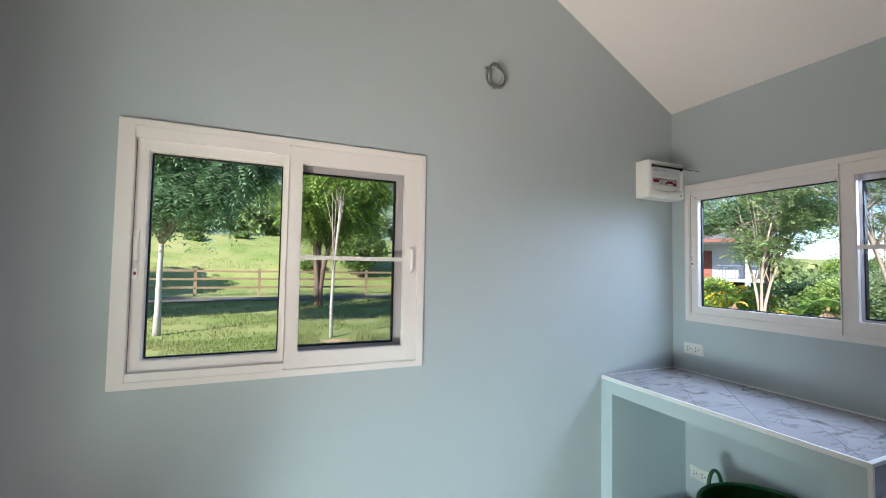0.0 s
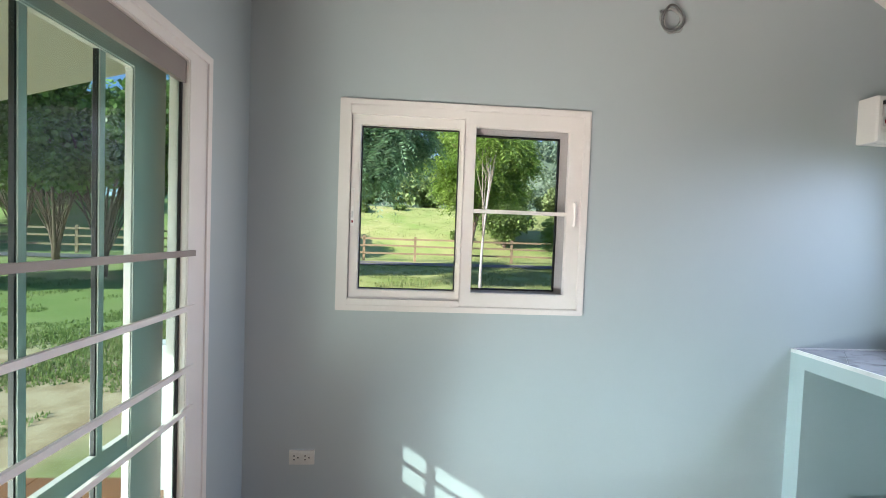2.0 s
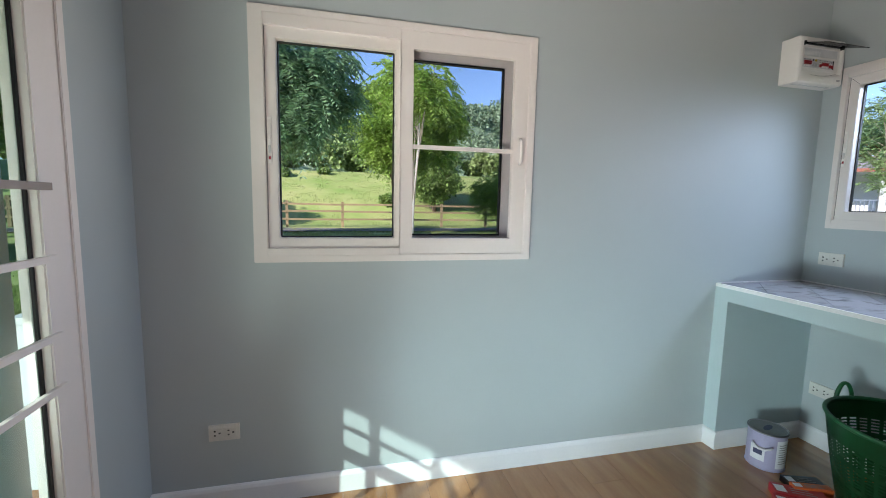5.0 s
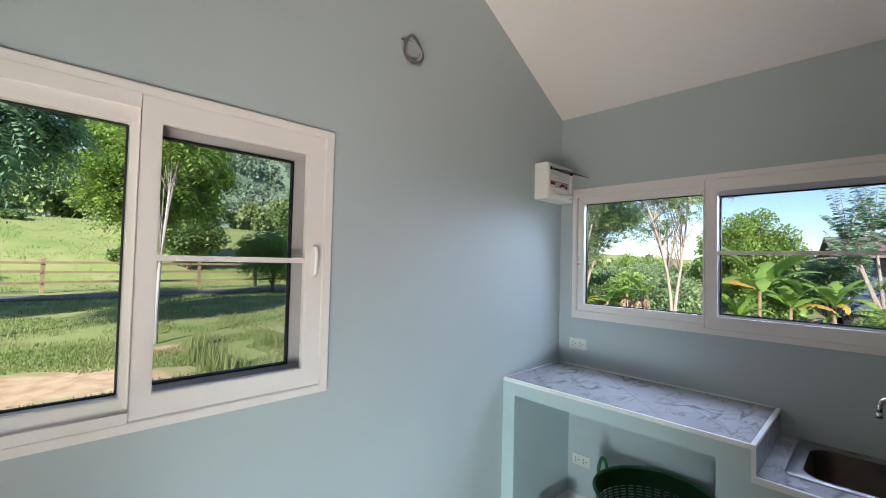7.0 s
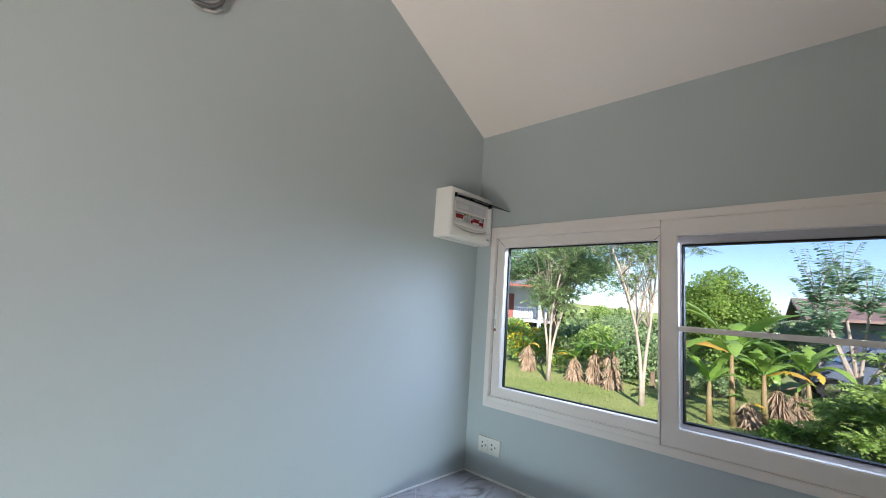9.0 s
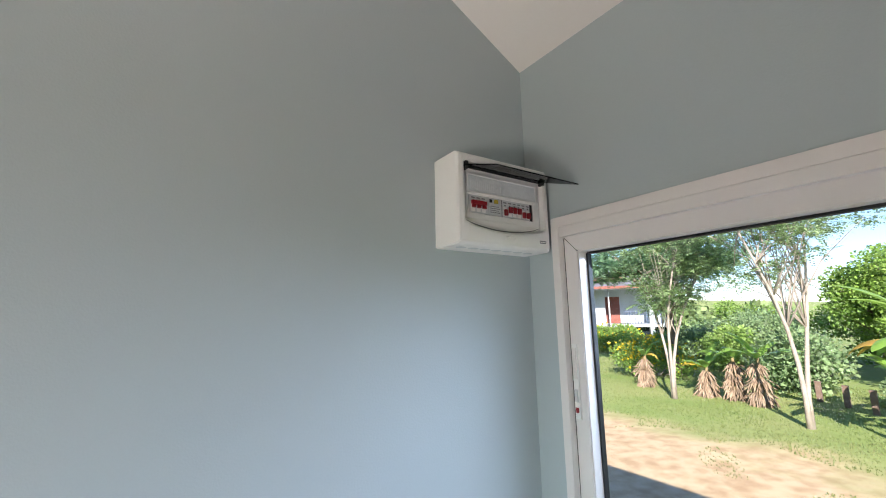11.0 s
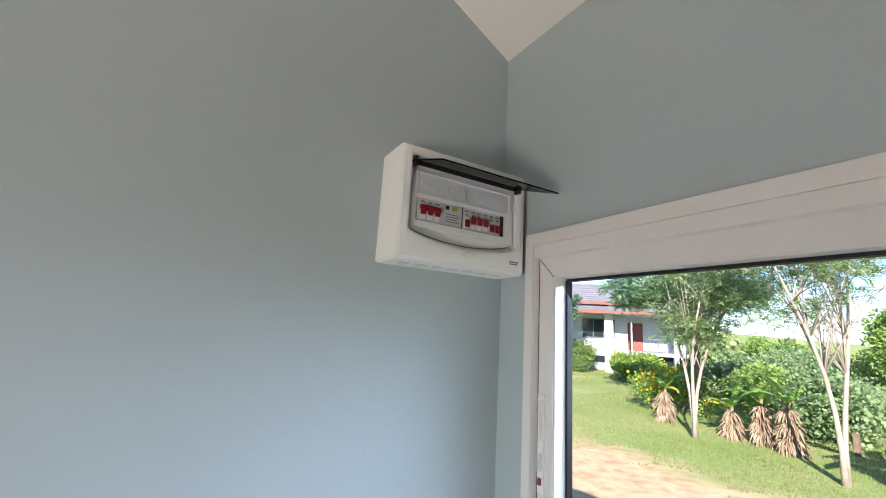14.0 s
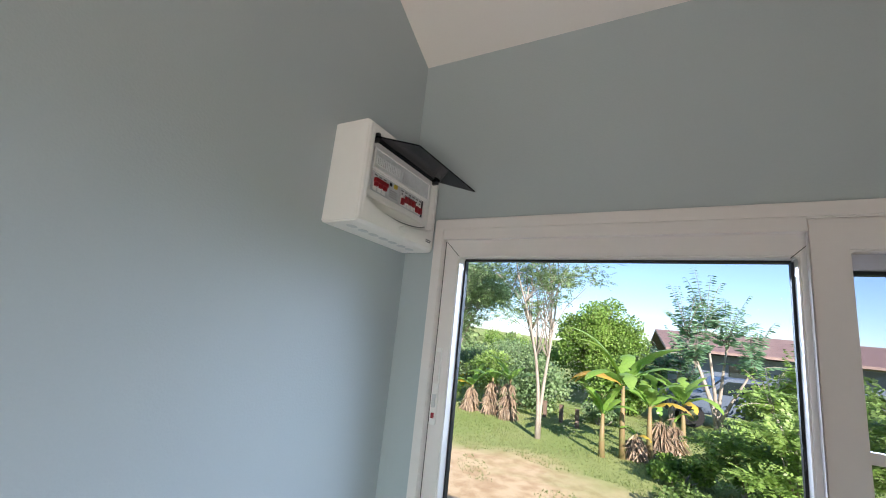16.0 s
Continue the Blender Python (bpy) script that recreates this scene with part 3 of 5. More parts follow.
def rounded(hx, hy, r, z, seg=6):
    pts = []
    for cx, cy, a0 in ((hx - r, hy - r, 0), (-hx + r, hy - r, 90), (-hx + r, -hy + r, 180), (hx - r, -hy + r, 270)):
        for k in range(seg + 1):
            a = radians(a0 + 90 * k / seg)
            pts.append((cx + r * math.cos(a), cy + r * math.sin(a), z))
    return pts


def bridge(loops, cap=True):
    bm = bmesh.new()
    rows = [[bm.verts.new(p) for p in lp] for lp in loops]
    n = len(rows[0])
    for a, b in zip(rows, rows[1:]):
        for k in range(n):
            bm.faces.new((a[k], a[(k + 1) % n], b[(k + 1) % n], b[k]))
    if cap:
        bm.faces.new(rows[-1])
    bmesh.ops.recalc_face_normals(bm, faces=bm.faces)
    return bm


part("rim", bridge([rounded(0.215, 0.40, 0.03, 0.001), rounded(0.213, 0.398, 0.03, 0.005), rounded(0.178, 0.352, 0.075, 0.003)], False), RIMSTEEL, sink, smooth=True)
part("bowl", bridge([rounded(0.178, 0.352, 0.075, 0.003), rounded(0.170, 0.344, 0.075, -0.012), rounded(0.15, 0.325, 0.065, -0.15), rounded(0.12, 0.295, 0.05, -0.165)]), DARKENED_STEEL, sink, smooth=True)
part("drain", lathe([(0.04, -0.164), (0.04, -0.16), (0.03, -0.158), (0.01, -0.161)], 20), CHROME, sink)
tap = thing("wall_tap", (XR, 0.26, 1.05), "chrome swan-neck tap fixed to the wall", "tap")
part("flange", tube([(0, 0, 0), (-0.012, 0, 0)], [0.028, 0.024], 20), CHROME, tap, smooth=True)
part("valve", tube([(-0.012, 0, 0), (-0.06, 0, 0), (-0.062, 0, 0)], [0.014, 0.014, 0.01], 16), CHROME, tap, smooth=True)
part("lever", tube([(-0.04, 0, 0.012), (-0.04, -0.02, 0.03), (-0.045, -0.06, 0.035)], [0.008, 0.006, 0.005], 10), CHROME, tap, smooth=True)
spout = [(-0.05, 0, 0.0), (-0.055, 0.01, 0.012)] + [(-0.06 - 0.12 * k / 6, 0.02 + 0.13 * k / 6, 0.020) for k in range(7)] + [(-0.193, 0.163, 0.012), (-0.197, 0.167, -0.004), (-0.198, 0.168, -0.03)]
part("spout", tube(spout, 0.0095, 14), CHROME, tap, smooth=True)
part("nozzle", tube([(-0.198, 0.168, -0.028), (-0.198, 0.168, -0.048)], 0.0115, 14), CHROME, tap, smooth=True)


# ---- sockets ----
def socket(at, rz, label):
    e = thing("wall_socket", at, label, "socket", "twin sockets", rz=rz)
    part("plate", box(-0.059, 0.059, -0.009, 0, -0.034, 0.034), SOCKET, e, bevel=0.003)
    for s in (-1, 1):
        f = part("outlet", box(s * 0.026 - 0.021, s * 0.026 + 0.021, -0.0105, -0.004, -0.021, 0.021), SOCKET, e, bevel=0.002)
        for du, dv in ((-0.009, 0.009), (-0.009, -0.009), (0.009, 0.0)):
            part("slot", box(s * 0.026 + du - 0.0035, s * 0.026 + du + 0.0035, -0.0115, -0.008, dv - 0.003, dv + 0.003), BLACK, f)


socket((-0.57, YA, 0.336), 0, "ivory twin power socket low on the wall")
socket((XR, 1.768, 1.046), -90, "ivory twin power socket above the counter")
socket((XR, 1.735, 0.315), -90, "ivory twin power socket beneath the counter")


# ---- fuse box ----
def fuse_box():
    x0, x1, z0, z1, D = 0.0, 0.307, 0.0, 0.226, 0.097
    e = thing("fuse_box", (2.165, YA, 1.959), "white plastic fuse box with red breakers and raised smoked lid", "fuse box")
    body = bmesh.new()
    # shell: tapered sides and a recessed window
    loops = []
    for a, b, c, d, w, sag in ((x0, x1, z0, z1, 0.0, 0), (x0, x1, z0, z1, -D + 0.014, 0), (x0 + 0.003, x1 - 0.003, z0 + 0.003, z1 - 0.003, -D + 0.005, 0), (x0 + 0.010, x1 - 0.010, z0 + 0.010, z1 - 0.010, -D, 0), (0.022, 0.286, 0.058, 0.198, -D, 0.021), (0.0225, 0.2855, 0.0585, 0.1975, -D + 0.018, 0.021)):
        low = [(a + (b - a) * k / 16, w, c - sag * math.sin(math.pi * k / 16) ** 0.7) for k in range(17)]
        loops.append(low + [(b, w, d), (a, w, d)])
    rows = [[body.verts.new(p) for p in lp] for lp in loops]
    n = len(rows[0])
    for p, q in zip(rows, rows[1:]):
        for k in range(n):
            body.faces.new((p[k], p[(k + 1) % n], q[(k + 1) % n], q[k]))
    body.faces.new(rows[-1])
    bmesh.ops.recalc_face_normals(body, faces=body.faces)
    part("housing", body, BOXWHITE, e, bevel=0.003, seg=3, smooth=True).data.set_sharp_from_angle(angle=radians(50))
    w = -D + 0.018
    part("inner_cover", ring(0.030, 0.278, 0.066, 0.190, 0.041, 0.256, 0.080, 0.126, w - 0.006, w), BOXWHITE, e, bevel=0.0015)
    part("flap_frame", ring(0.034, 0.266, 0.129, 0.177, 0.038, 0.262, 0.132, 0.172, w - 0.012, w - 0.005), BOXWHITE, e, bevel=0.001)
    # curved grey line colours in the shadow below the inner cover
    part("lip_shadow", prism([(0.030 + 0.0155 * k, 0.0625 - 0.019 * math.sin(math.pi * k / 16) ** 0.7) for k in range(17)] + [(0.030 + 0.0155 * k, 0.0645 - 0.019 * math.sin(math.pi * k / 16) ** 0.7) for k in range(16, -1, -1)], w - 0.001, w + 0.001), PRINT, e, "grey line drawn for the shadow under the cover")
    flap = part("label_flap", box(0.038, 0.262, w - 0.009, w - 0.006, 0.132, 0.172), CLEAR, e, "translucent ribbed label flap", bevel=0.0015)
    for k in range(14):
        part("rib", box(0.046 + 0.0065 * k, 0.0495 + 0.0065 * k, w - 0.0105, w - 0.009, 0.140, 0.160), CLEAR, flap)
    part("flap_window", box(0.150, 0.250, w - 0.0105, w - 0.009, 0.136, 0.160), CLEAR, flap)
    part("flap_clip", box(0.140, 0.147, w - 0.013, w - 0.009, 0.134, 0.158), CLEAR, flap)
    # black sheet that gives the gaps round the breakers their shade
    part("recess_shade", box(0.041, 0.256, w - 0.001, w + 0.001, 0.080, 0.126), BLACK, e)
    def breaker(name, u0, u1, poles, up):
        b = part(name, box(u0, u1, w - 0.004, w, 0.081, 0.125), BOXGREY, e, bevel=0.001)
        n = len(poles)
        for k, u in enumerate(poles):
            z = 0.100 if up[k] else 0.092
            part("toggle", box(u - 0.0046, u + 0.0046, w - 0.011, w - 0.003, z - 0.007, z + 0.008), RED, b, "red toggle", bevel=0.0015)
            part("toggle_seat", box(u - 0.0055, u + 0.0055, w - 0.0055, w - 0.003, 0.084, 0.106), BOXWHITE, b)
            part("print_mark", box(u - 0.005, u + 0.005, w - 0.0046, w - 0.003, 0.117, 0.120), PRINT, b)
            part("tick_mark", box(u - 0.002, u + 0.002, w - 0.0046, w - 0.003, 0.110, 0.113), BLACK, b)
        return b
    m = breaker("main_breaker", 0.043, 0.103, (0.055, 0.071, 0.087), (1, 1, 1))
    part("linked_toggle", box(0.048, 0.092, w - 0.013, w - 0.006, 0.101, 0.110), RED, m, "red linked toggle bar", bevel=0.003)
    r = part("residual_breaker", box(0.104, 0.146, w - 0.004, w, 0.081, 0.125), BOXGREY, e, bevel=0.001)
    part("test_button", box(0.122, 0.132, w - 0.008, w - 0.003, 0.112, 0.121), ORANGE_Y, r, "yellow test button", bevel=0.001)
    part("black_window", box(0.107, 0.115, w - 0.0048, w - 0.003, 0.113, 0.121), BLACK, r)
    for k in range(4):
        part("print_mark", box(0.108, 0.140 - 0.004 * (k % 2), w - 0.0046, w - 0.003, 0.088 + 0.005 * k, 0.0895 + 0.005 * k), PRINT, r)
    for k in range(6):
        u = 0.150 + 0.0158 * k
        breaker("breaker", u, u + 0.0152, (u + 0.0076,), ((0, 1, 1, 1, 0, 0)[k],))
    part("lid_catch", lathe([(0.016, -0.0015), (0.016, 0.0015), (0.013, 0.003)], 20, sx=1.0, sy=0.42), BOXWHITE, e).matrix_local = pose(0.160, -D, 0.024, 90, 0, 0)
    for z, l in ((0.026, 0.024), (0.0215, 0.022)):
        part("brand_bar", box(0.262, 0.262 + l, -D - 0.0006, -D + 0.002, z - 0.0014, z + 0.0014), PRINT, e)
    for k in range(7):
        part("knockout", lathe([(0.012, -0.0008), (0.012, 0.001)], 16, sx=1.2, sy=0.8), BOXGREY, e).matrix_local = pose(0.04 + 0.037 * k, -0.05, 0.0, 0, 0, 0)
    part("cover_seam", box(0.024, 0.041, w - 0.0005, w + 0.001, 0.100, 0.1012), PRINT, e)
    part("cover_seam", box(0.258, 0.284, w - 0.0005, w + 0.001, 0.100, 0.1012), PRINT, e)
    # lid, raised about its upper hinge, kinked near its hinge
    prof = [(-D + 0.010, 0.190), (-D - 0.004, 0.191), (-D - 0.116, 0.154), (-D - 0.116, 0.151), (-D - 0.004, 0.1878), (-D + 0.010, 0.187)]
    part("lid", prism(prof, 0.020, 0.287, "x"), SMOKE, e, "smoked transparent lid, raised open", bevel=0.001)
    for u in (0.022, 0.278):
        part("hinge", box(u, u + 0.007, -D - 0.006, -D + 0.010, 0.180, 0.199), BLACK, e, bevel=0.002)


fuse_box()

# ---- coil of cable on the wall ----
coil = thing("cable_coil", (1.141, YA, 2.511), "coil of grey and white electric cable hanging from the wall", "cable")
for k, (r, m, ph) in enumerate(((0.057, WIRE_W, 0), (0.053, WIRE_G, 60), (0.050, WIRE_W, 130), (0.060, WIRE_G, 200))):
    pts = []
    for i in range(30):
        a = radians(ph + 375 * i / 29)
        rr = r * (1 + 0.05 * math.sin(3 * a + k))
        pts.append((rr * 0.86 * math.cos(a), -0.010 - 0.007 * k - 0.006 * math.sin(a * 2 + k), rr * math.sin(a)))
    part("cable", tube(pts, 0.0055, 8), m, coil, smooth=True)
part("cable_end", tube([(0.012, -0.02, -0.062), (0.04, -0.024, -0.058), (0.056, -0.022, -0.040), (0.05, -0.02, -0.02)], 0.0045, 8), WIRE_W, coil, smooth=True)
part("cable_tail", tube([(-0.045, 0.002, 0.045), (-0.05, -0.012, 0.04), (-0.045, -0.02, 0.03)], 0.0045, 8), WIRE_G, coil, smooth=True)


# ---- things under the counter ----
def basket(at):
    e = thing("plastic_basket", at, "dark green slotted plastic laundry basket with looped handles", "basket")
    R0, R1, H = 0.195, 0.28, 0.435
    rad = lambda z: R0 + (R1 - R0) * (z / H) ** 0.8
    seg = 111
    bm = bmesh.new()
    zs = [0, 0.05]
    for k in range(21):
        zs += [0.059 + 0.014 * k, 0.064 + 0.014 * k]
    zs += [0.385, H]
    grid = [[bm.verts.new((rad(z) * math.cos(2 * math.pi * k / seg), rad(z) * math.sin(2 * math.pi * k / seg), z)) for k in range(seg)] for z in zs]
    for i in range(len(zs) - 1):
        for k in range(seg):
            if 2 <= i <= 42 and i % 2 == 0 and k % 3 and i not in (18, 32):
                continue
            bm.faces.new((grid[i][k], grid[i][(k + 1) % seg], grid[i + 1][(k + 1) % seg], grid[i + 1][k]))
    bm.faces.new(grid[0][::-1])
    bmesh.ops.solidify(bm, geom=bm.faces[:], thickness=0.004)
    part("tub", bm, GREEN, e)
    part("rim", tube([(rad(H) * math.cos(2 * math.pi * k / 60), rad(H) * math.sin(2 * math.pi * k / 60), H) for k in range(61)], 0.009, 8), GREEN, e, smooth=True)
    for a0 in (82, 262):
        pts = []
        for k in range(13):
            t = math.pi * k / 12
            a = radians(a0) + 0.15 * math.cos(t)
            r = R1 + 0.008
            pts.append((r * math.cos(a), r * math.sin(a), H - 0.03 + 0.098 * math.sin(t)))
        part("handle", tube(pts, 0.009, 8), GREEN, e, smooth=True)


basket((2.175, 1.19, 0))

can = thing("paint_can", (2.035, 1.665, 0), "lilac metal paint can with a smeared lid", "paint can", rz=20)
part("body", lathe([(0.082, 0.0), (0.085, 0.003), (0.082, 0.008), (0.082, 0.182), (0.086, 0.186), (0.086, 0.192), (0.083, 0.194)], 40), LILAC, can, smooth=False)
part("lid", lathe([(0.083, 0.193), (0.080, 0.196), (0.074, 0.190), (0.068, 0.188), (0.062, 0.192), (0.01, 0.192)], 40), TIN, can, "dented grey lid with dried paint")
part("lid_rim", lathe([(0.0845, 0.186), (0.0872, 0.190), (0.0865, 0.1955), (0.0825, 0.1965), (0.0805, 0.1945)], 40), RIMSTEEL, can, "dark metal lid rim", smooth=True)
part("smear", lathe([(0.04, 0.1925), (0.036, 0.1945), (0.012, 0.1955)], 14, sx=1.15, sy=0.42), NAVY, can)


def can_patch(a0, a1, z0, z1, m, r=0.0826):
    bm = bmesh.new()
    n = 10
    lo = [bm.verts.new((r * math.cos(radians(a0 + (a1 - a0) * k / n)), r * math.sin(radians(a0 + (a1 - a0) * k / n)), z0)) for k in range(n + 1)]
    hi = [bm.verts.new((r * math.cos(radians(a0 + (a1 - a0) * k / n)), r * math.sin(radians(a0 + (a1 - a0) * k / n)), z1)) for k in range(n + 1)]
    for k in range(n):
        bm.faces.new((lo[k], lo[k + 1], hi[k + 1], hi[k]))
    return bm


part("label_panel", can_patch(150, 195, 0.045, 0.120, PAPER), PAPER, can)
part("label_print", can_patch(160, 188, 0.075, 0.100, NAVY, 0.0829), NAVY, can)
part("label_panel", can_patch(228, 290, 0.02, 0.165, PAPER), PAPER, can)
for k in range(9):
    part("text_bar", can_patch(236, 282 - 6 * (k % 3), 0.045 + 0.012 * k, 0.049 + 0.012 * k, PRINT, 0.0829), PRINT, can)
part("handle", tube([(-0.085, 0.03, 0.135), (-0.105, 0.0, 0.115), (-0.108, -0.03, 0.12), (-0.088, -0.055, 0.135)], 0.005, 8), PAPER, can, smooth=True)


def packet(at, rz, sx, sy, sz, m, label, tilt=0):
    e = thing("packet", at, label, "packet", rz=rz)
    part("wrap", box(-sx / 2, sx / 2, -sy / 2, sy / 2, 0, sz), m, e, bevel=0.006)
    part("sticker", box(-sx * 0.46, -sx * 0.26, -sy * 0.3, sy * 0.3, sz - 0.002, sz + 0.0008), PAPER, e)
    for k in range(3):
        part("text_bar", box(-sx * 0.16, sx * (0.3 - 0.05 * k), -sy * 0.25 + k * sy * 0.2, -sy * 0.2 + k * sy * 0.2, sz - 0.002, sz + 0.0008), PRINT, e)


packet((1.86, 1.34, 0), -38, 0.22, 0.09, 0.035, REDPACK, "red wrapped packet with a white sticker on the floor")
packet((1.92, 1.415, 0), -32, 0.20, 0.08, 0.04, REDPACK, "red wrapped packet lying beside the green basket")
packet((2.0, 1.42, 0), -22, 0.16, 0.04, 0.05, ORANGE, "bright orange packet lying on the floor")
packet((2.04, 1.485, 0), -20, 0.16, 0.06, 0.03, BLACK, "black flat case lying on the floor")


# ---- porch ----
structure(part("porch_floor", box(-3.3, XL - T, -4.0, 2.35, -0.39, -0.034), HOUSEBASE), "raised concrete porch base", "porch")
structure(part("porch_roof", prism([(XL - T, 2.38), (-2.5, 1.94), (-2.5, 2.0), (XL - T, 2.45)], -4.0, 2.2), CEIL), "white boarded porch roof sloping outward", "roof")
porch_post = thing("porch_post", (-1.42, 2.27, -0.03), "low white square porch post on the porch edge", "post")
part("shaft", box(-0.05, 0.05, -0.05, 0.05, 0, 0.78), SKIRT, porch_post, bevel=0.004)
part("cap", box(-0.06, 0.06, -0.06, 0.06, 0.78, 0.81), SKIRT, porch_post, bevel=0.006)

# ---- ground ----
GZ = -0.4


def ground_z(x, y):
    z = GZ
    if y > 30:
        z += 0.30 * (min(y, 46) - 30) * min(1.0, (y - 30) / 5)
        if y > 46:
            z += 0.04 * (y - 46)
    bump = noise.noise(Vector((x * 0.25, y * 0.25, 0))) * 0.05 + noise.noise(Vector((x * 0.9, y * 0.9, 3))) * 0.018
    if -3.4 < x < 2.7 and -4 < y < 2.5:
        bump = -0.03
    return z + bump


def axis_steps(lo, hi):
    v, x = [], 0.0
    for s in (1, -1):
        x, d = 0.0, 0.45
        while abs(x) < (hi if s > 0 else -lo):
            v.append(s * x)
            x += d
            if x > 30:
                d *= 1.25
    return sorted(set(v) | {lo, hi})


gx, gy = axis_steps(-1500, 1500), axis_steps(-1500, 1500)
gv = [(x, y, ground_z(x, y)) for y in gy for x in gx]
gf = [(j * len(gx) + i, j * len(gx) + i + 1, (j + 1) * len(gx) + i + 1, (j + 1) * len(gx) + i) for j in range(len(gy) - 1) for i in range(len(gx) - 1)]
structure(raw("ground", gv, gf, GROUND, smooth=True), "grassy ground with patches of bare sandy soil", "ground")


# ---- plants ----
def leaves(centres, radii, count, size, rng, droop=0.3, flat=0.0, long=2.2):
    """Leaf blades, four corners each, folded along the middle, in clumps round the centres."""
    C, R = np.array(centres), np.array(radii)
    w = R ** 2
    k = rng.choice(len(C), count, p=w / w.sum())
    d = rng.normal(size=(count, 3))
    d /= np.linalg.norm(d, axis=1)[:, None]
    rad = rng.random(count) ** 0.45
    P = C[k] + d * (rad * R[k])[:, None] * np.array([1, 1, 0.8])
    out = d + rng.normal(size=(count, 3)) * 0.7
    out[:, 2] -= droop
    out[:, 2] *= 1 - flat
    out /= np.linalg.norm(out, axis=1)[:, None]
    side = np.cross(out, rng.normal(size=(count, 3)) * 1.5 + np.array([0, 0, 1]))
    side /= np.linalg.norm(side, axis=1)[:, None] + 1e-6
    up = np.cross(side, out)
    s = size * (0.6 + 0.8 * rng.random(count))[:, None]
    V = np.empty((count, 4, 3))
    V[:, 0] = P
    V[:, 1] = P + out * s * 0.5 + side * s / long + up * s * 0.08
    V[:, 2] = P + out * s
    V[:, 3] = P + out * s * 0.5 - side * s / long + up * s * 0.08
    F = np.arange(count * 4).reshape(-1, 4)
    F = np.concatenate([F[:, [0, 1, 2]], F[:, [0, 2, 3]]])
    return V.reshape(-1, 3).tolist(), F.tolist()


def sprays(centres, radii, count, size, rng, droop=0.6, pairs=6, reach=0.5, squash=0.8, wide=3.4):
    """Compound leaves: narrow leaflets in pairs along an arching rib, in clumps round the centres."""
    C, R = np.array(centres), np.array(radii)
    w = R ** 2
    k = rng.choice(len(C), count, p=w / w.sum())
    d = rng.normal(size=(count, 3))
    d /= np.linalg.norm(d, axis=1)[:, None]
    P = C[k] + d * (rng.random(count) ** 0.5 * R[k])[:, None] * np.array([1, 1, squash])
    out = d * np.array([1, 1, 0.4]) + rng.normal(size=(count, 3)) * np.array([0.5, 0.5, 0.25])
    out /= np.linalg.norm(out, axis=1)[:, None]
    side = np.cross(out, np.array([0, 0, 1.0]) + rng.normal(size=(count, 3)) * 0.3)
    side /= np.linalg.norm(side, axis=1)[:, None] + 1e-6
    L = reach * (0.7 + 0.6 * rng.random(count))
    V = np.empty((count, pairs, 2, 4, 3))
    for i in range(pairs):
        t = (i + 1) / pairs
        q = P + out * (L * t)[:, None]
        q[:, 2] -= droop * L * t * t
        for j, sg in enumerate((-1, 1)):
            a = side * sg + out * 0.55 + rng.normal(size=(count, 3)) * 0.15
            a[:, 2] -= 0.15 + 0.5 * droop
            a /= np.linalg.norm(a, axis=1)[:, None]
            l = (size * (1.15 - 0.45 * t) * (0.8 + 0.4 * rng.random(count)))[:, None]
            b = np.cross(a, np.cross(a, out) + rng.normal(size=(count, 3)) * 0.25)
            b /= np.linalg.norm(b, axis=1)[:, None] + 1e-6
            V[:, i, j, 0] = q
            V[:, i, j, 1] = q + a * l * 0.45 + b * l / wide
            V[:, i, j, 2] = q + a * l
            V[:, i, j, 3] = q + a * l * 0.45 - b * l / wide
    F = np.arange(count * pairs * 8).reshape(-1, 4)
    F = np.concatenate([F[:, [0, 1, 2]], F[:, [0, 2, 3]]])
    return V.reshape(-1, 3).tolist(), F.tolist()


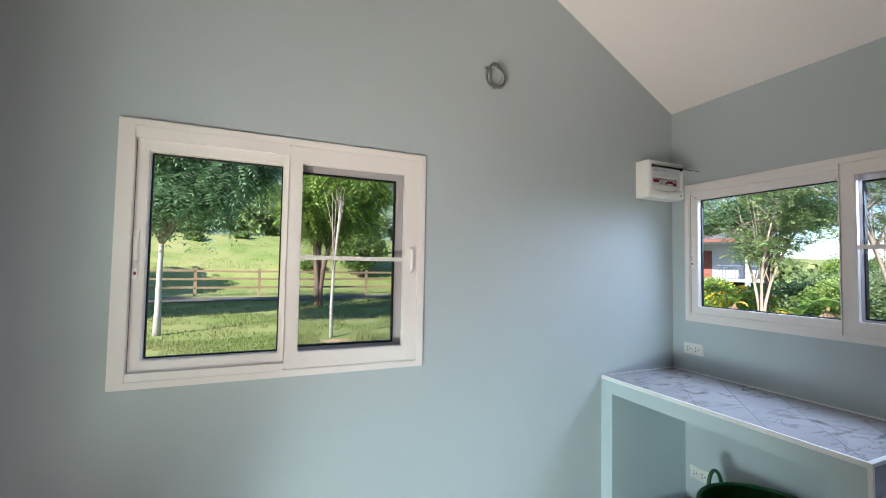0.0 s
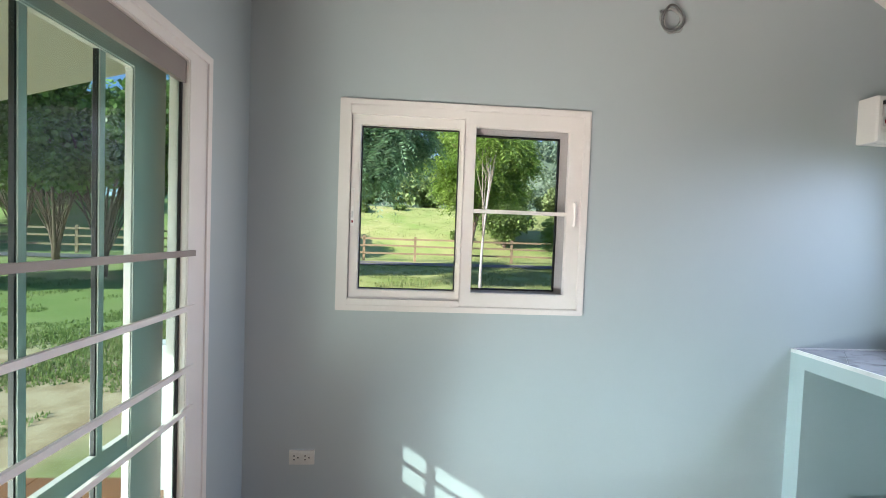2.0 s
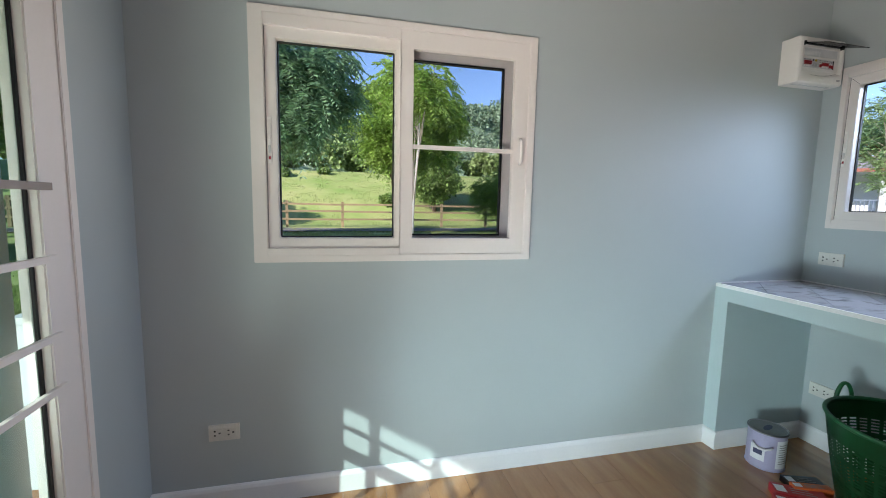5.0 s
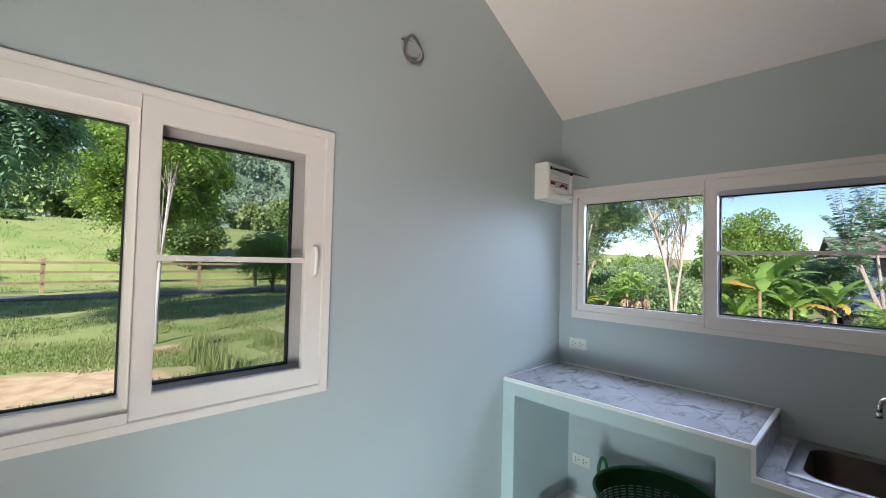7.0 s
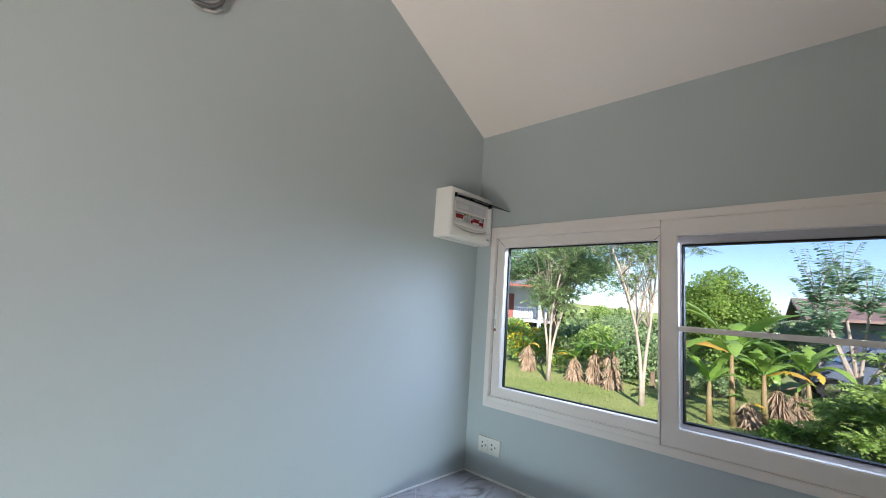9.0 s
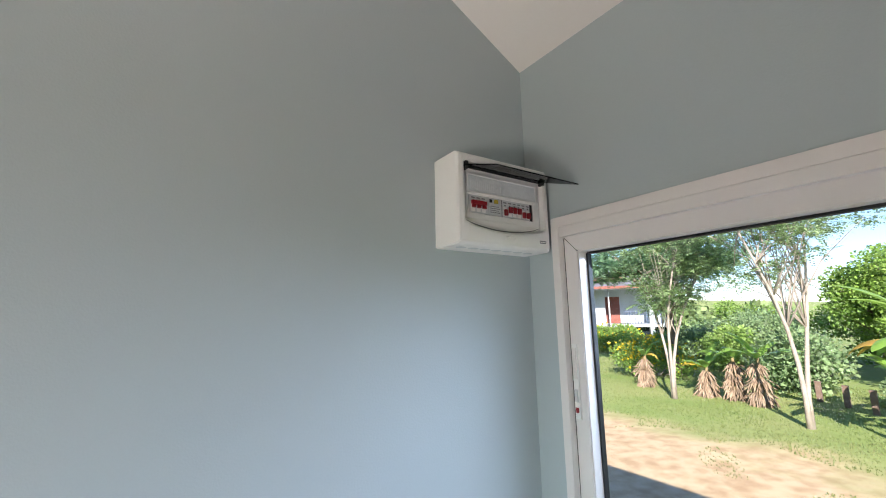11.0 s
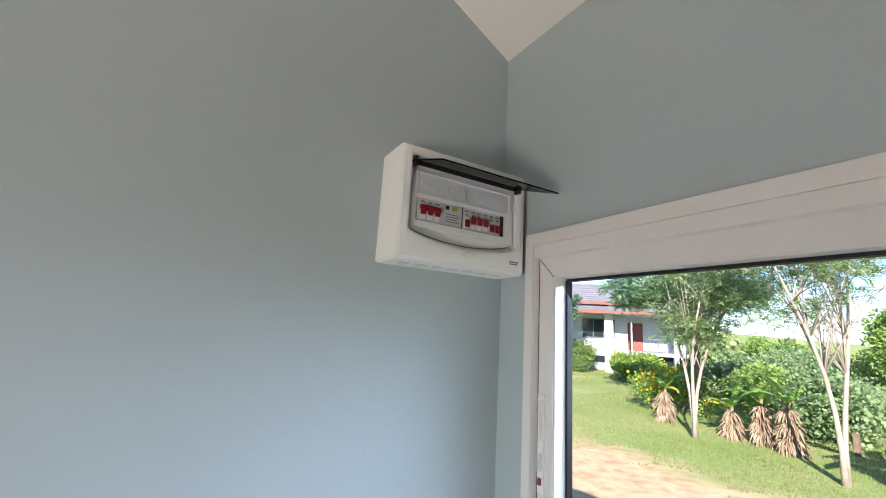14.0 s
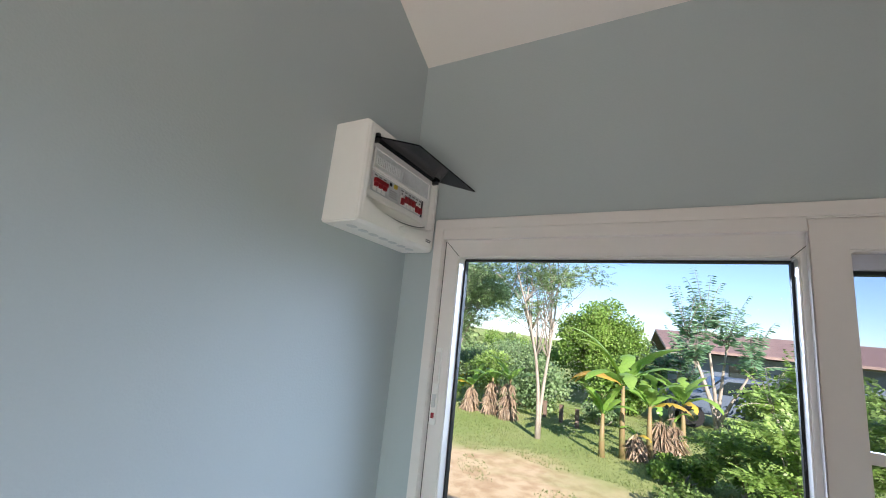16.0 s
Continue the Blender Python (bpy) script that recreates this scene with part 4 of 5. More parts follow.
def tree(name, at, stems, crown, clumps, count, size, leaf, bark, label, seed, rt=0.1, category="tree", droop=0.3, clump_r=(0.5, 0.9), long=2.2, lean=0.15, fork=1.6, splay=0.35, pairs=0, reach=0.5, squash=0.8, low=0.33):
    """stems: trunks; crown: (cx, cy, cz, rx, ry, rz) from the base."""
    rng = np.random.default_rng(seed)
    e = thing(name, at, label, category)
    cx, cy, cz, rx, ry, rz = crown
    cs, rs = [], []
    for i in range(clumps):
        d = rng.normal(size=3)
        d /= np.linalg.norm(d)
        f = rng.random() ** 0.4
        cs.append((cx + d[0] * rx * f, cy + d[1] * ry * f, cz + d[2] * rz * f))
        rs.append(rng.uniform(*clump_r))
    bm, wood = bmesh.new(), bmesh.new()
    heads = []
    for k in range(stems):
        a = 2 * math.pi * k / stems + seed
        off = 0.35 * rt * (stems > 1)
        top = (cx * 0.7 + math.cos(a) * rx * splay * (stems > 1), cy * 0.7 + math.sin(a) * ry * splay * (stems > 1), cz - rz * 0.1)
        pts = []
        for i in range(7):
            t = i / 6
            b = (math.cos(a) * off, math.sin(a) * off, -0.08)
            wob = lean * math.sin(t * 4 + seed + k) * t
            pts.append((b[0] + (top[0] - b[0]) * t ** fork + wob, b[1] + (top[1] - b[1]) * t ** fork - wob * 0.6, b[2] + (top[2] - b[2]) * t))
        tube(pts, [rt * (1.25 if i == 0 else 1 - 0.62 * i / 6) for i in range(7)], 9, bm)
        heads.append(pts)
    for i, c in enumerate(cs):
        pts = heads[i % stems]
        s = Vector(pts[min(6, int(6 * low) + int(rng.random() * (7 - 6 * low)))])
        c = Vector(c)
        mid = s.lerp(c, 0.5) + Vector((0, 0, 0.12 * (c - s).length))
        tube([s, s.lerp(mid, 0.5) + Vector((0, 0, 0.03)), mid, mid.lerp(c, 0.6), c], [rt * 0.34, rt * 0.26, rt * 0.2, rt * 0.13, rt * 0.06], 6, wood)
    trunk = part("trunk", bm, bark, e, smooth=True)
    part("limbs", wood, bark if bark is not LIME else BARK_PALE, e, smooth=True)
    if pairs:
        v, f = sprays(cs, rs, count, size, rng, droop, pairs, reach, squash, long)
    else:
        v, f = leaves(cs, rs, count, size, rng, droop, long=long)
    raw("crown", v, f, leaf, e)
    return e


tree("shade_tree", (-2.42, 13.0, GZ), 1, (0.35, 0, 5.0, 2.3, 2.0, 2.2), 80, 5600, 0.20, LEAF_DARK, LIME, "dark-leaved tree with a limewashed trunk on the lawn", 3, rt=0.085, droop=0.8, clump_r=(0.3, 0.55), long=7.0, pairs=8, reach=0.55, low=0.5)
tree("young_tree", (1.77, 11.3, GZ), 1, (0.1, 0.2, 5.1, 0.9, 0.9, 1.2), 14, 420, 0.17, LEAF_BRIGHT, LIME, "slender young tree with a limewashed trunk on the lawn", 5, rt=0.045, droop=0.7, clump_r=(0.3, 0.5), long=6.0, pairs=6, reach=0.45)
tree("lawn_tree", (2.45, 20.0, GZ), 3, (0.5, 0, 5.5, 2.4, 2.2, 2.4), 90, 5000, 0.20, LEAF_BRIGHT, BARK, "broad leafy tree with several reddish brown trunks", 8, rt=0.14, droop=0.7, clump_r=(0.3, 0.6), long=6.0, pairs=8, reach=0.6, low=0.5)
tree("lawn_tree", (9.3, 24.0, GZ), 2, (0, 0, 2.2, 1.5, 1.3, 1.3), 50, 3000, 0.14, LEAF_BRIGHT, BARK, "round leafy tree beside the wooden fence", 11, rt=0.09, droop=0.6, clump_r=(0.4, 0.7), long=5.0, pairs=6, reach=0.4)
tree("lawn_tree", (7.3, 34.0, 0.4), 2, (0, 0, 2.9, 1.8, 1.8, 1.5), 50, 15000, 0.2, LEAF_MID, BARK, "mid green leafy tree behind the wooden fence", 12, rt=0.12, clump_r=(0.7, 1.2))
tree("lawn_tree", (14.8, 31.0, GZ), 2, (0, 0, 4.4, 2.2, 2.0, 2.4), 50, 15000, 0.2, LEAF_MID, BARK, "tall leafy tree beside the wooden fence", 13, rt=0.12, clump_r=(0.6, 1.1))

# trees seen from the porch door
for k, (x, y, h, r, m) in enumerate(((-10.5, 14.5, 4.6, 2.8, LEAF_MID), (-14.5, 12.0, 5.4, 3.2, LEAF_MID), (-8.0, 15.5, 5.0, 2.6, LEAF_MID), (-17.0, 9.0, 5.2, 3.0, LEAF_BRIGHT), (-15.3, 18.5, 5.0, 3.4, LEAF_MID), (-18.5, 20.5, 6.0, 3.6, LEAF_DARK), (-5.2, 18.5, 5.0, 2.4, LEAF_MID))):
    tree("garden_tree", (x, y, GZ), 4, (0, 0, h + 0.2, r, r, h * 0.38), 60, 16000, 0.17, m, BARK, "many-stemmed shady garden tree on the lawn", 20 + k, rt=0.075, clump_r=(0.6, 1.0), droop=0.6)

tree("tall_tree", (-17.6, 24.2, GZ), 2, (1.0, 0, 7.0, 3.0, 3.0, 2.2), 60, 2600, 0.26, LEAF_BRIGHT, LIME, "tall tree with twin pale trunks beside the lane", 29, rt=0.15, droop=0.6, clump_r=(0.6, 1.0), long=5.0, pairs=7, reach=0.8, low=0.5, fork=1.0)

# trees behind the kitchen window
tree("slim_tree", (11.85, 4.1, GZ), 2, (0.1, 0.15, 3.9, 1.5, 1.45, 1.5), 54, 2000, 0.066, LEAF_PALE, BARK_PALE, "slim airy tree with a forked pale trunk", 31, rt=0.05, droop=0.1, clump_r=(0.3, 0.6), lean=0.12, fork=1.9, splay=0.5, pairs=6, reach=0.24, squash=0.25, long=4.2, low=0.5)
tree("slim_tree", (12.76, 7.1, GZ), 3, (0.45, -0.1, 3.4, 1.4, 1.35, 1.25), 56, 2300, 0.075, LEAF_PALE, BARK_PALE, "airy tree with three pale slanting stems", 33, rt=0.05, droop=0.1, clump_r=(0.3, 0.65), lean=0.1, fork=1.8, splay=0.5, pairs=6, reach=0.26, squash=0.25, long=4.2, low=0.5)
tree("spreading_tree", (16.6, 8.9, GZ), 2, (0, 0.5, 4.1, 2.3, 2.6, 0.8), 50, 3400, 0.10, LEAF_DARK, BARK, "spreading dark tree with layered branches", 35, rt=0.09, droop=0.2, clump_r=(0.4, 0.8), pairs=6, reach=0.32, squash=0.22, long=2.6, low=0.5)
tree("spreading_tree", (21.4, 20.6, GZ), 1, (0, 0, 4.3, 1.7, 1.7, 0.9), 36, 2400, 0.12, LEAF_DARK, BARK, "dark layered tree beside the white house", 36, rt=0.1, droop=0.2, clump_r=(0.4, 0.8), pairs=6, reach=0.35, squash=0.25, long=2.6, low=0.6)
tree("mango_tree", (21.5, 4.2, GZ), 1, (0, 0, 2.5, 1.6, 1.5, 1.75), 70, 42000, 0.09, LEAF_BRIGHT, BARK, "dense bright green domed tree", 37, rt=0.16, clump_r=(0.4, 0.7))


def frond_tree(at, heads, reach, count, leaf, bark, label, seed, size=0.17):
    """Pale bare stems that carry long feathery fronds of paired leaflets."""
    rng = np.random.default_rng(seed)
    e = thing("feathery_tree", at, label, "tree")
    bm, ribs, V, F = bmesh.new(), bmesh.new(), [], []
    for hx, hy, hz in heads:
        tube([(0, 0, -0.05), (hx * 0.15, hy * 0.15, hz * 0.35), (hx * 0.6, hy * 0.6, hz * 0.7), (hx, hy, hz)], [0.06, 0.05, 0.035, 0.02], 8, bm)
        for k in range(count):
            a, up = rng.random() * 6.28, rng.uniform(0.4, 1.7)
            L = reach * rng.uniform(0.7, 1.15)
            d = Vector((math.cos(a), math.sin(a), 0))
            side = Vector((-d.y, d.x, 0))
            pts = []
            for i in range(9):
                t = i / 8
                pts.append(Vector((hx, hy, hz - 0.25 * rng.random() * (i == 0))) + d * (L * (t - 0.12 * t * up)) * (0.85 / (0.6 + up * 0.6)) + Vector((0, 0, L * (up * t - 0.45 * t * t))))
            tube(pts, [0.012 - 0.001 * i for i in range(9)], 5, ribs)
            for i in range(1, 17):
                p = pts[i // 2] if i % 2 == 0 else pts[i // 2].lerp(pts[min(i // 2 + 1, 8)], 0.5)
                for s in (-1, 1):
                    out = (side * s + d * 0.5 + Vector((0, 0, -0.35 + 0.2 * rng.random()))).normalized()
                    l = size * (1.1 - 0.03 * i) * rng.uniform(0.8, 1.2)
                    w = (d + Vector((0, 0, rng.uniform(-1.2, 1.2)))).normalized() * l * 0.16
                    b = len(V)
                    V += [tuple(p), tuple(p + out * l * 0.5 + w), tuple(p + out * l), tuple(p + out * l * 0.5 - w)]
                    F += [(b, b + 1, b + 2), (b, b + 2, b + 3)]
    part("trunk", bm, bark, e, smooth=True)
    part("ribs", ribs, bark, e)
    raw("fronds", V, F, leaf, e)


frond_tree((16.0, 0.25, GZ), ((-0.3, 0.5, 2.2), (0.2, -0.3, 2.7), (0.1, 0.7, 2.9), (-0.2, -0.8, 2.0), (0.3, 0.2, 3.2)), 1.25, 15, LEAF_TEAL, BARK_PALE, "upright feathery tree with pale bare stems", 39, 0.24)
frond_tree((13.4, -0.9, GZ), ((0.2, 0.3, 1.3), (-0.2, -0.3, 1.7)), 0.8, 22, LEAF_BRIGHT, BARK_PALE, "small feathery sapling beside the drive", 40, 0.2)
frond_tree((18.2, 1.4, GZ), ((0.2, 0.3, 1.6), (-0.2, -0.3, 2.0), (0.3, -0.5, 1.3)), 0.9, 22, LEAF_TEAL, BARK_PALE, "feathery young tree among the orchard trees", 42, 0.22)
for k, (x, y, h, r, m) in enumerate(((30, 12, 2.6, 2.2, LEAF_BRIGHT), (21.5, 10.2, 1.6, 1.3, LEAF_PALE), (19.5, 8.4, 1.4, 1.0, LEAF_LIME), (19.0, 6.4, 1.4, 0.9, LEAF_PALE), (24, 8.5, 2.0, 1.6, LEAF_PALE), (27, 11.4, 2.2, 1.8, LEAF_PALE), (18.6, 2.9, 1.7, 1.0, LEAF_BRIGHT), (15.2, -1.4, 1.6, 0.9, LEAF_MID), (17.2, -2.6, 2.2, 1.2, LEAF_MID), (25.5, 5.5, 2.8, 2.0, LEAF_BRIGHT), (16.2, 5.4, 1.3, 0.8, LEAF_PALE))):
    tree("orchard_tree", (x, y, GZ), 2, (0, 0, h * 0.55, r, r, h * 0.5), 32, 6500, 0.10, m, BARK_PALE, "bushy orchard tree in the garden", 50 + k, rt=0.05, clump_r=(0.4, 0.7))


def bush(at, r, h, count, size, leaf, label, seed, flowers=0, flat=0.0):
    rng = np.random.default_rng(seed)
    e = thing("bush", at, label, "bush")
    cs, rs = [], []
    for k in range(18):
        a, f = rng.random() * 6.28, rng.random() ** 0.5
        cs.append((math.cos(a) * r * f, math.sin(a) * r * f, h * (0.25 + 0.65 * rng.random() * (1 - 0.4 * f))))
        rs.append(rng.uniform(0.22, 0.4) * max(r, h))
    v, f = leaves(cs, rs, count, size, rng, 0.1, flat)
    raw("foliage", v, f, leaf, e)
    bm = bmesh.new()
    for k in range(7):
        c = Vector(cs[k])
        tube([(0, 0, -0.05), c * 0.5 + Vector((0, 0, -0.05)), c], [0.02, 0.015, 0.008], 6, bm)
    part("stems", bm, BARK_PALE, e)
    if flowers:
        v, f = leaves([(c[0], c[1], c[2] + 0.15) for c in cs], rs, flowers, size * 1.5, rng, -0.2)
        raw("blossom", v, f, FLOWER, e, "yellow blossom")


bush((24.3, 16.3, GZ), 1.5, 1.7, 8000, 0.1, LEAF_BRIGHT, "rounded yellow-green bush before the white house", 71, 120)
bush((24.6, 21.2, GZ), 1.3, 2.1, 8000, 0.1, LEAF_MID, "rounded green bush before the white house", 72)
bush((16.3, 9.5, GZ), 1.2, 1.3, 5000, 0.07, LEAF_BRIGHT, "bush with yellow blossom among the orchard trees", 73, 420)
bush((21.5, 13.0, GZ), 1.3, 1.4, 6000, 0.09, LEAF_BRIGHT, "leafy bush with yellow blossom in the garden", 74, 160)
for at, h, r, sd in (((9.4, -0.15, GZ), 1.9, 0.7, 75), ((8.7, -1.3, GZ), 2.0, 0.8, 78), ((10.4, 0.3, GZ), 1.2, 0.55, 81)):
    tree("layered_shrub", at, 2, (0, 0, h * 0.58, r, r, h * 0.42), 17, 620, 0.08, LEAF_LIME, BARK_PALE, "bright green shrub with level tiers of leaves", sd, rt=0.022, category="shrub", droop=0.1, clump_r=(0.25, 0.42), pairs=6, reach=0.22, squash=0.10, long=3.4, low=0.2)
bush((8.9, 1.1, GZ), 0.45, 0.35, 2500, 0.05, LEAF_MID, "low green bush near the kitchen window", 76, 0, 0.6)
bush((10.7, 1.2, GZ), 0.5, 0.4, 2500, 0.06, LEAF_BRIGHT, "low dark green bush beside the banana plants", 77, 0, 0.5)
bush((15.2, 3.2, GZ), 0.6, 0.6, 2500, 0.07, LEAF_PALE, "green undergrowth beyond the slim tree", 79)
for x, y in ((14.2, 3.66), (14.57, 4.18), (14.9, 4.75)):
    stake = thing("garden_post", (x, y, GZ), "short dark weathered garden post standing in grass", "post")
    part("shaft", box(-0.05, 0.05, -0.05, 0.05, -0.1, 0.46), BARK, stake, bevel=0.01)
    part("cap", box(-0.055, 0.055, -0.055, 0.055, 0.46, 0.49), BARK, stake, bevel=0.008)


def banana(at, h, n, phase, old=(), leaf_len=1.1, husk=False):
    """old: compass turns (degrees) of yellowed leaves."""
    rng = np.random.default_rng(int(phase * 10))
    e = thing("banana_plant", at, "banana stump wrapped in dry brown husks" if husk else "banana plant with broad arching torn leaves", "banana plant")
    part("stem", tube([(0, 0, -0.05), (0.02, 0.01, h * 0.5), (0.05, 0, h)], [0.07, 0.055, 0.032], 10), BANANA_STEM, e, smooth=True)
    for k in range(n + len(old)):
        dead = k >= n
        a = radians(old[k - n]) if dead else 2.4 * k + rng.random() * 0.6 + phase
        d = Vector((math.cos(a), math.sin(a), 0))
        s = Vector((-d.y, d.x, 0))
        L = leaf_len * rng.uniform(0.8, 1.15) * (0.85 if dead else 1)
        up = radians(38 if dead else rng.uniform(35, 82))
        bend = radians(110 if dead else rng.uniform(55, 115))
        c, verts, faces, m = Vector((0.05, 0, h - 0.06)), [], [], 18
        for i in range(m + 1):
            t = i / m
            ang = up - bend * t ** 1.4
            w = 0.118 * leaf_len * max(0.0, math.sin(math.pi * min(1.0, max(0.0, (t - 0.14) / 0.86)) ** 0.7)) ** 0.7 + 0.012
            row = [c]
            for sg in (-1, 1):
                tear = rng.uniform(0.30, 0.6) if rng.random() < 0.16 and 0.2 < t < 0.95 else rng.uniform(0.9, 1.0)
                fall = 0.5 if dead else 0.12 + 0.25 * t
                row.append(c + s * sg * w * tear * (0.75 if dead else 0.97) + Vector((0, 0, -w * tear * fall)) + d * (0.02 * rng.random()))
            verts += [tuple(row[1]), tuple(row[0]), tuple(row[2])]
            if i:
                b = 3 * i
                faces += [(b - 3, b - 2, b + 1, b), (b - 2, b - 1, b + 2, b + 1)]
            c = c + (d * math.cos(ang) + Vector((0, 0, math.sin(ang)))) * (L / m)
        raw("leaf", verts, faces, BANANA_OLD if dead else BANANA, e, "yellowed drooping leaf" if dead else "", smooth=True)
    if husk:
        cs = [(0, 0, h * 0.25), (0, 0, h * 0.55), (0, 0, h * 0.85)]
        v, f = leaves(cs, [0.17, 0.14, 0.1], 420, 0.30, rng, 2.8, long=17)
        raw("husk", v, f, DRY, e, "dry hanging husk")


banana((11.7, 2.25, GZ), 1.5, 10, 1.3, (95, 75), 1.6)
banana((11.45, 2.62, GZ), 0.85, 7, 5, (), 1.0)
banana((12.1, 1.75, GZ), 1.1, 7, 7, (260,), 1.2)
banana((13.6, 1.1, GZ), 1.1, 7, 9, (200,), 1.2)
banana((13.7, 6.7, GZ), 0.75, 5, 11, (100,), 0.9, True)
banana((13.7, 6.05, GZ), 1.05, 7, 13, (), 0.95, True)
banana((13.4, 5.4, GZ), 1.1, 7, 15, (), 0.95, True)
banana((13.85, 8.5, GZ), 0.95, 4, 17, (250,), 0.8, True)
banana((12.5, 1.55, GZ), 0.85, 1, 19, (), 0.7, True)
banana((11.9, 2.0, GZ), 0.5, 1, 21, (230,), 0.6, True)
banana((13.2, 1.3, GZ), 0.7, 1, 23, (), 0.6, True)

# ---- fence ----
fence = thing("fence", (0, 27.6, GZ), "weathered three-rail wooden field fence", "fence", rz=5)
for k in range(-9, 12):
    x = -0.1 + 3.35 * k
    p = part("post", box(-0.08, 0.08, -0.06, 0.06, -0.3, 1.62), FENCEWOOD, fence, bevel=0.015)
    p.location = (x, 0, 0.02 * math.sin(k * 5))
    for z in (1.45, 1.0, 0.50):
        r = part("rail", box(0.02, 3.33, -0.10, -0.06, z - 0.06, z + 0.06), FENCEWOOD, fence)
        r.matrix_local = pose(x, 0, 0, 0, 0.5 * math.sin(3 * k + z * 7), 0)

# narrow lane along the fence
lane_x = [-60 + 2.0 * k for k in range(66)]
lane_v = [(x, y, ground_z(x, y) + 0.05) for x in lane_x for y in (23.3 + 0.09 * x, 24.2 + 0.09 * x, 25.1 + 0.09 * x, 26.0 + 0.09 * x)]
lane_f = [(4 * k + j, 4 * k + 4 + j, 4 * k + 5 + j, 4 * k + 1 + j) for k in range(65) for j in range(3)]
structure(raw("road", lane_v, lane_f, ASPHALT, smooth=True), "narrow worn grey lane along the wooden fence", "road")

# ---- grass ----
def grass(name, regions, seed, label):
    rng = np.random.default_rng(seed)
    V, F = [], []
    for x0, x1, y0, y1, n, h, keep in regions:
        X, Y = rng.uniform(x0, x1, n), rng.uniform(y0, y1, n)
        for x, y in zip(X, Y):
            d = noise.noise(Vector((x * 0.8, y * 0.8, 7)))
            if not keep(x, y, d):
                continue
            z, a = ground_z(x, y), rng.random() * 6.28
            s = h * (0.5 + rng.random()) * (1 + 0.6 * d)
            w, l = 0.012 + 0.012 * rng.random(), s * rng.uniform(0.1, 0.6)
            c, sn = math.cos(a), math.sin(a)
            b = len(V)
            V += [(x - sn * w, y + c * w, z - 0.02), (x + sn * w, y - c * w, z - 0.02), (x + c * l, y + sn * l, z + s)]
            F.append((b, b + 1, b + 2))
    tagged(raw(name, V, F, GRASS), label, "grass", kind="stuff")


grass("lawn_grass", [(-6, 4.4, 4.5, 12, 60000, 0.042, lambda x, y, d: d > -0.25 and ((x - 0.0) / 1.7) ** 2 + ((y - 8.6) / 0.9) ** 2 > 0.8 + d),
                     (-8, 10, 12, 25, 30000, 0.07, lambda x, y, d: d > -0.2),
                     (-20, 30, 29, 46, 30000, 0.10, lambda x, y, d: d > -0.1),
                     (-9, -3.4, 0.5, 9, 30000, 0.035, lambda x, y, d: d > -0.02),
                     (-14, -3.5, 9, 14, 9000, 0.05, lambda x, y, d: d > 0.05),
                     (2.0, 5.2, 7.8, 10.8, 1300, 0.30, lambda x, y, d: d > 0.0)], 5, "uneven green lawn grass")
grass("garden_grass", [(5.5, 18, -2, 13, 85000, 0.028, lambda x, y, d: ((x - 6.8) / 2.9) ** 2 + ((y - 6.0) / 5.8) ** 2 > 1.0 + 1.5 * d),
                       (18, 32, 8, 24, 20000, 0.07, lambda x, y, d: d > -0.2)], 6, "short green grass beside bare sandy soil")


# ---- woods and hills ----
def woods(name, spots, leaf, size, label, seed):
    rng = np.random.default_rng(seed)
    cs, rs, n = [], [], 0
    for x, y, h, r in spots:
        zb = ground_z(x, y)
        for k in range(9):
            d = rng.normal(size=3)
            d /= np.linalg.norm(d)
            cs.append((x + d[0] * r * 0.7, y + d[1] * r * 0.7, zb + h * 0.55 + d[2] * h * 0.34))
            rs.append(r * rng.uniform(0.35, 0.6))
            n += 1
    v, f = leaves(cs, rs, n * 230, size, rng, 0.3, long=2.0)
    tagged(raw(name, v, f, leaf), label, "woods", kind="stuff")


rng = np.random.default_rng(4)
woods("far_woods", [(x + rng.normal(), 49 + rng.random() * 9, rng.uniform(2.4, 5.0), rng.uniform(1.4, 2.6)) for x in np.arange(-34, 44, 2.4)], LEAF_FAR, 0.38, "band of mixed green trees behind the meadow", 6)
woods("meadow_shrubs", [(x + rng.normal(), 34 + rng.random() * 11, rng.uniform(0.4, 0.9), rng.uniform(0.4, 0.8)) for x in np.arange(-22, 30, 5.0)], LEAF_MID, 0.17, "low shrubs scattered over the meadow bank", 9)
woods("garden_woods", [(34 + rng.random() * 16, y + rng.normal(), rng.uniform(1.5, 2.7), rng.uniform(1.8, 2.8)) for y in np.arange(-28, 34, 3.0)], LEAF_FAR, 0.5, "band of garden trees behind the orchard", 7)
woods("porch_woods", [(-30 - rng.random() * 8, y + rng.normal(), rng.uniform(6, 9), rng.uniform(2.6, 3.8)) for y in np.arange(-12, 44, 3.6)], LEAF_FAR, 0.6, "dark band of trees across the lawn", 8)


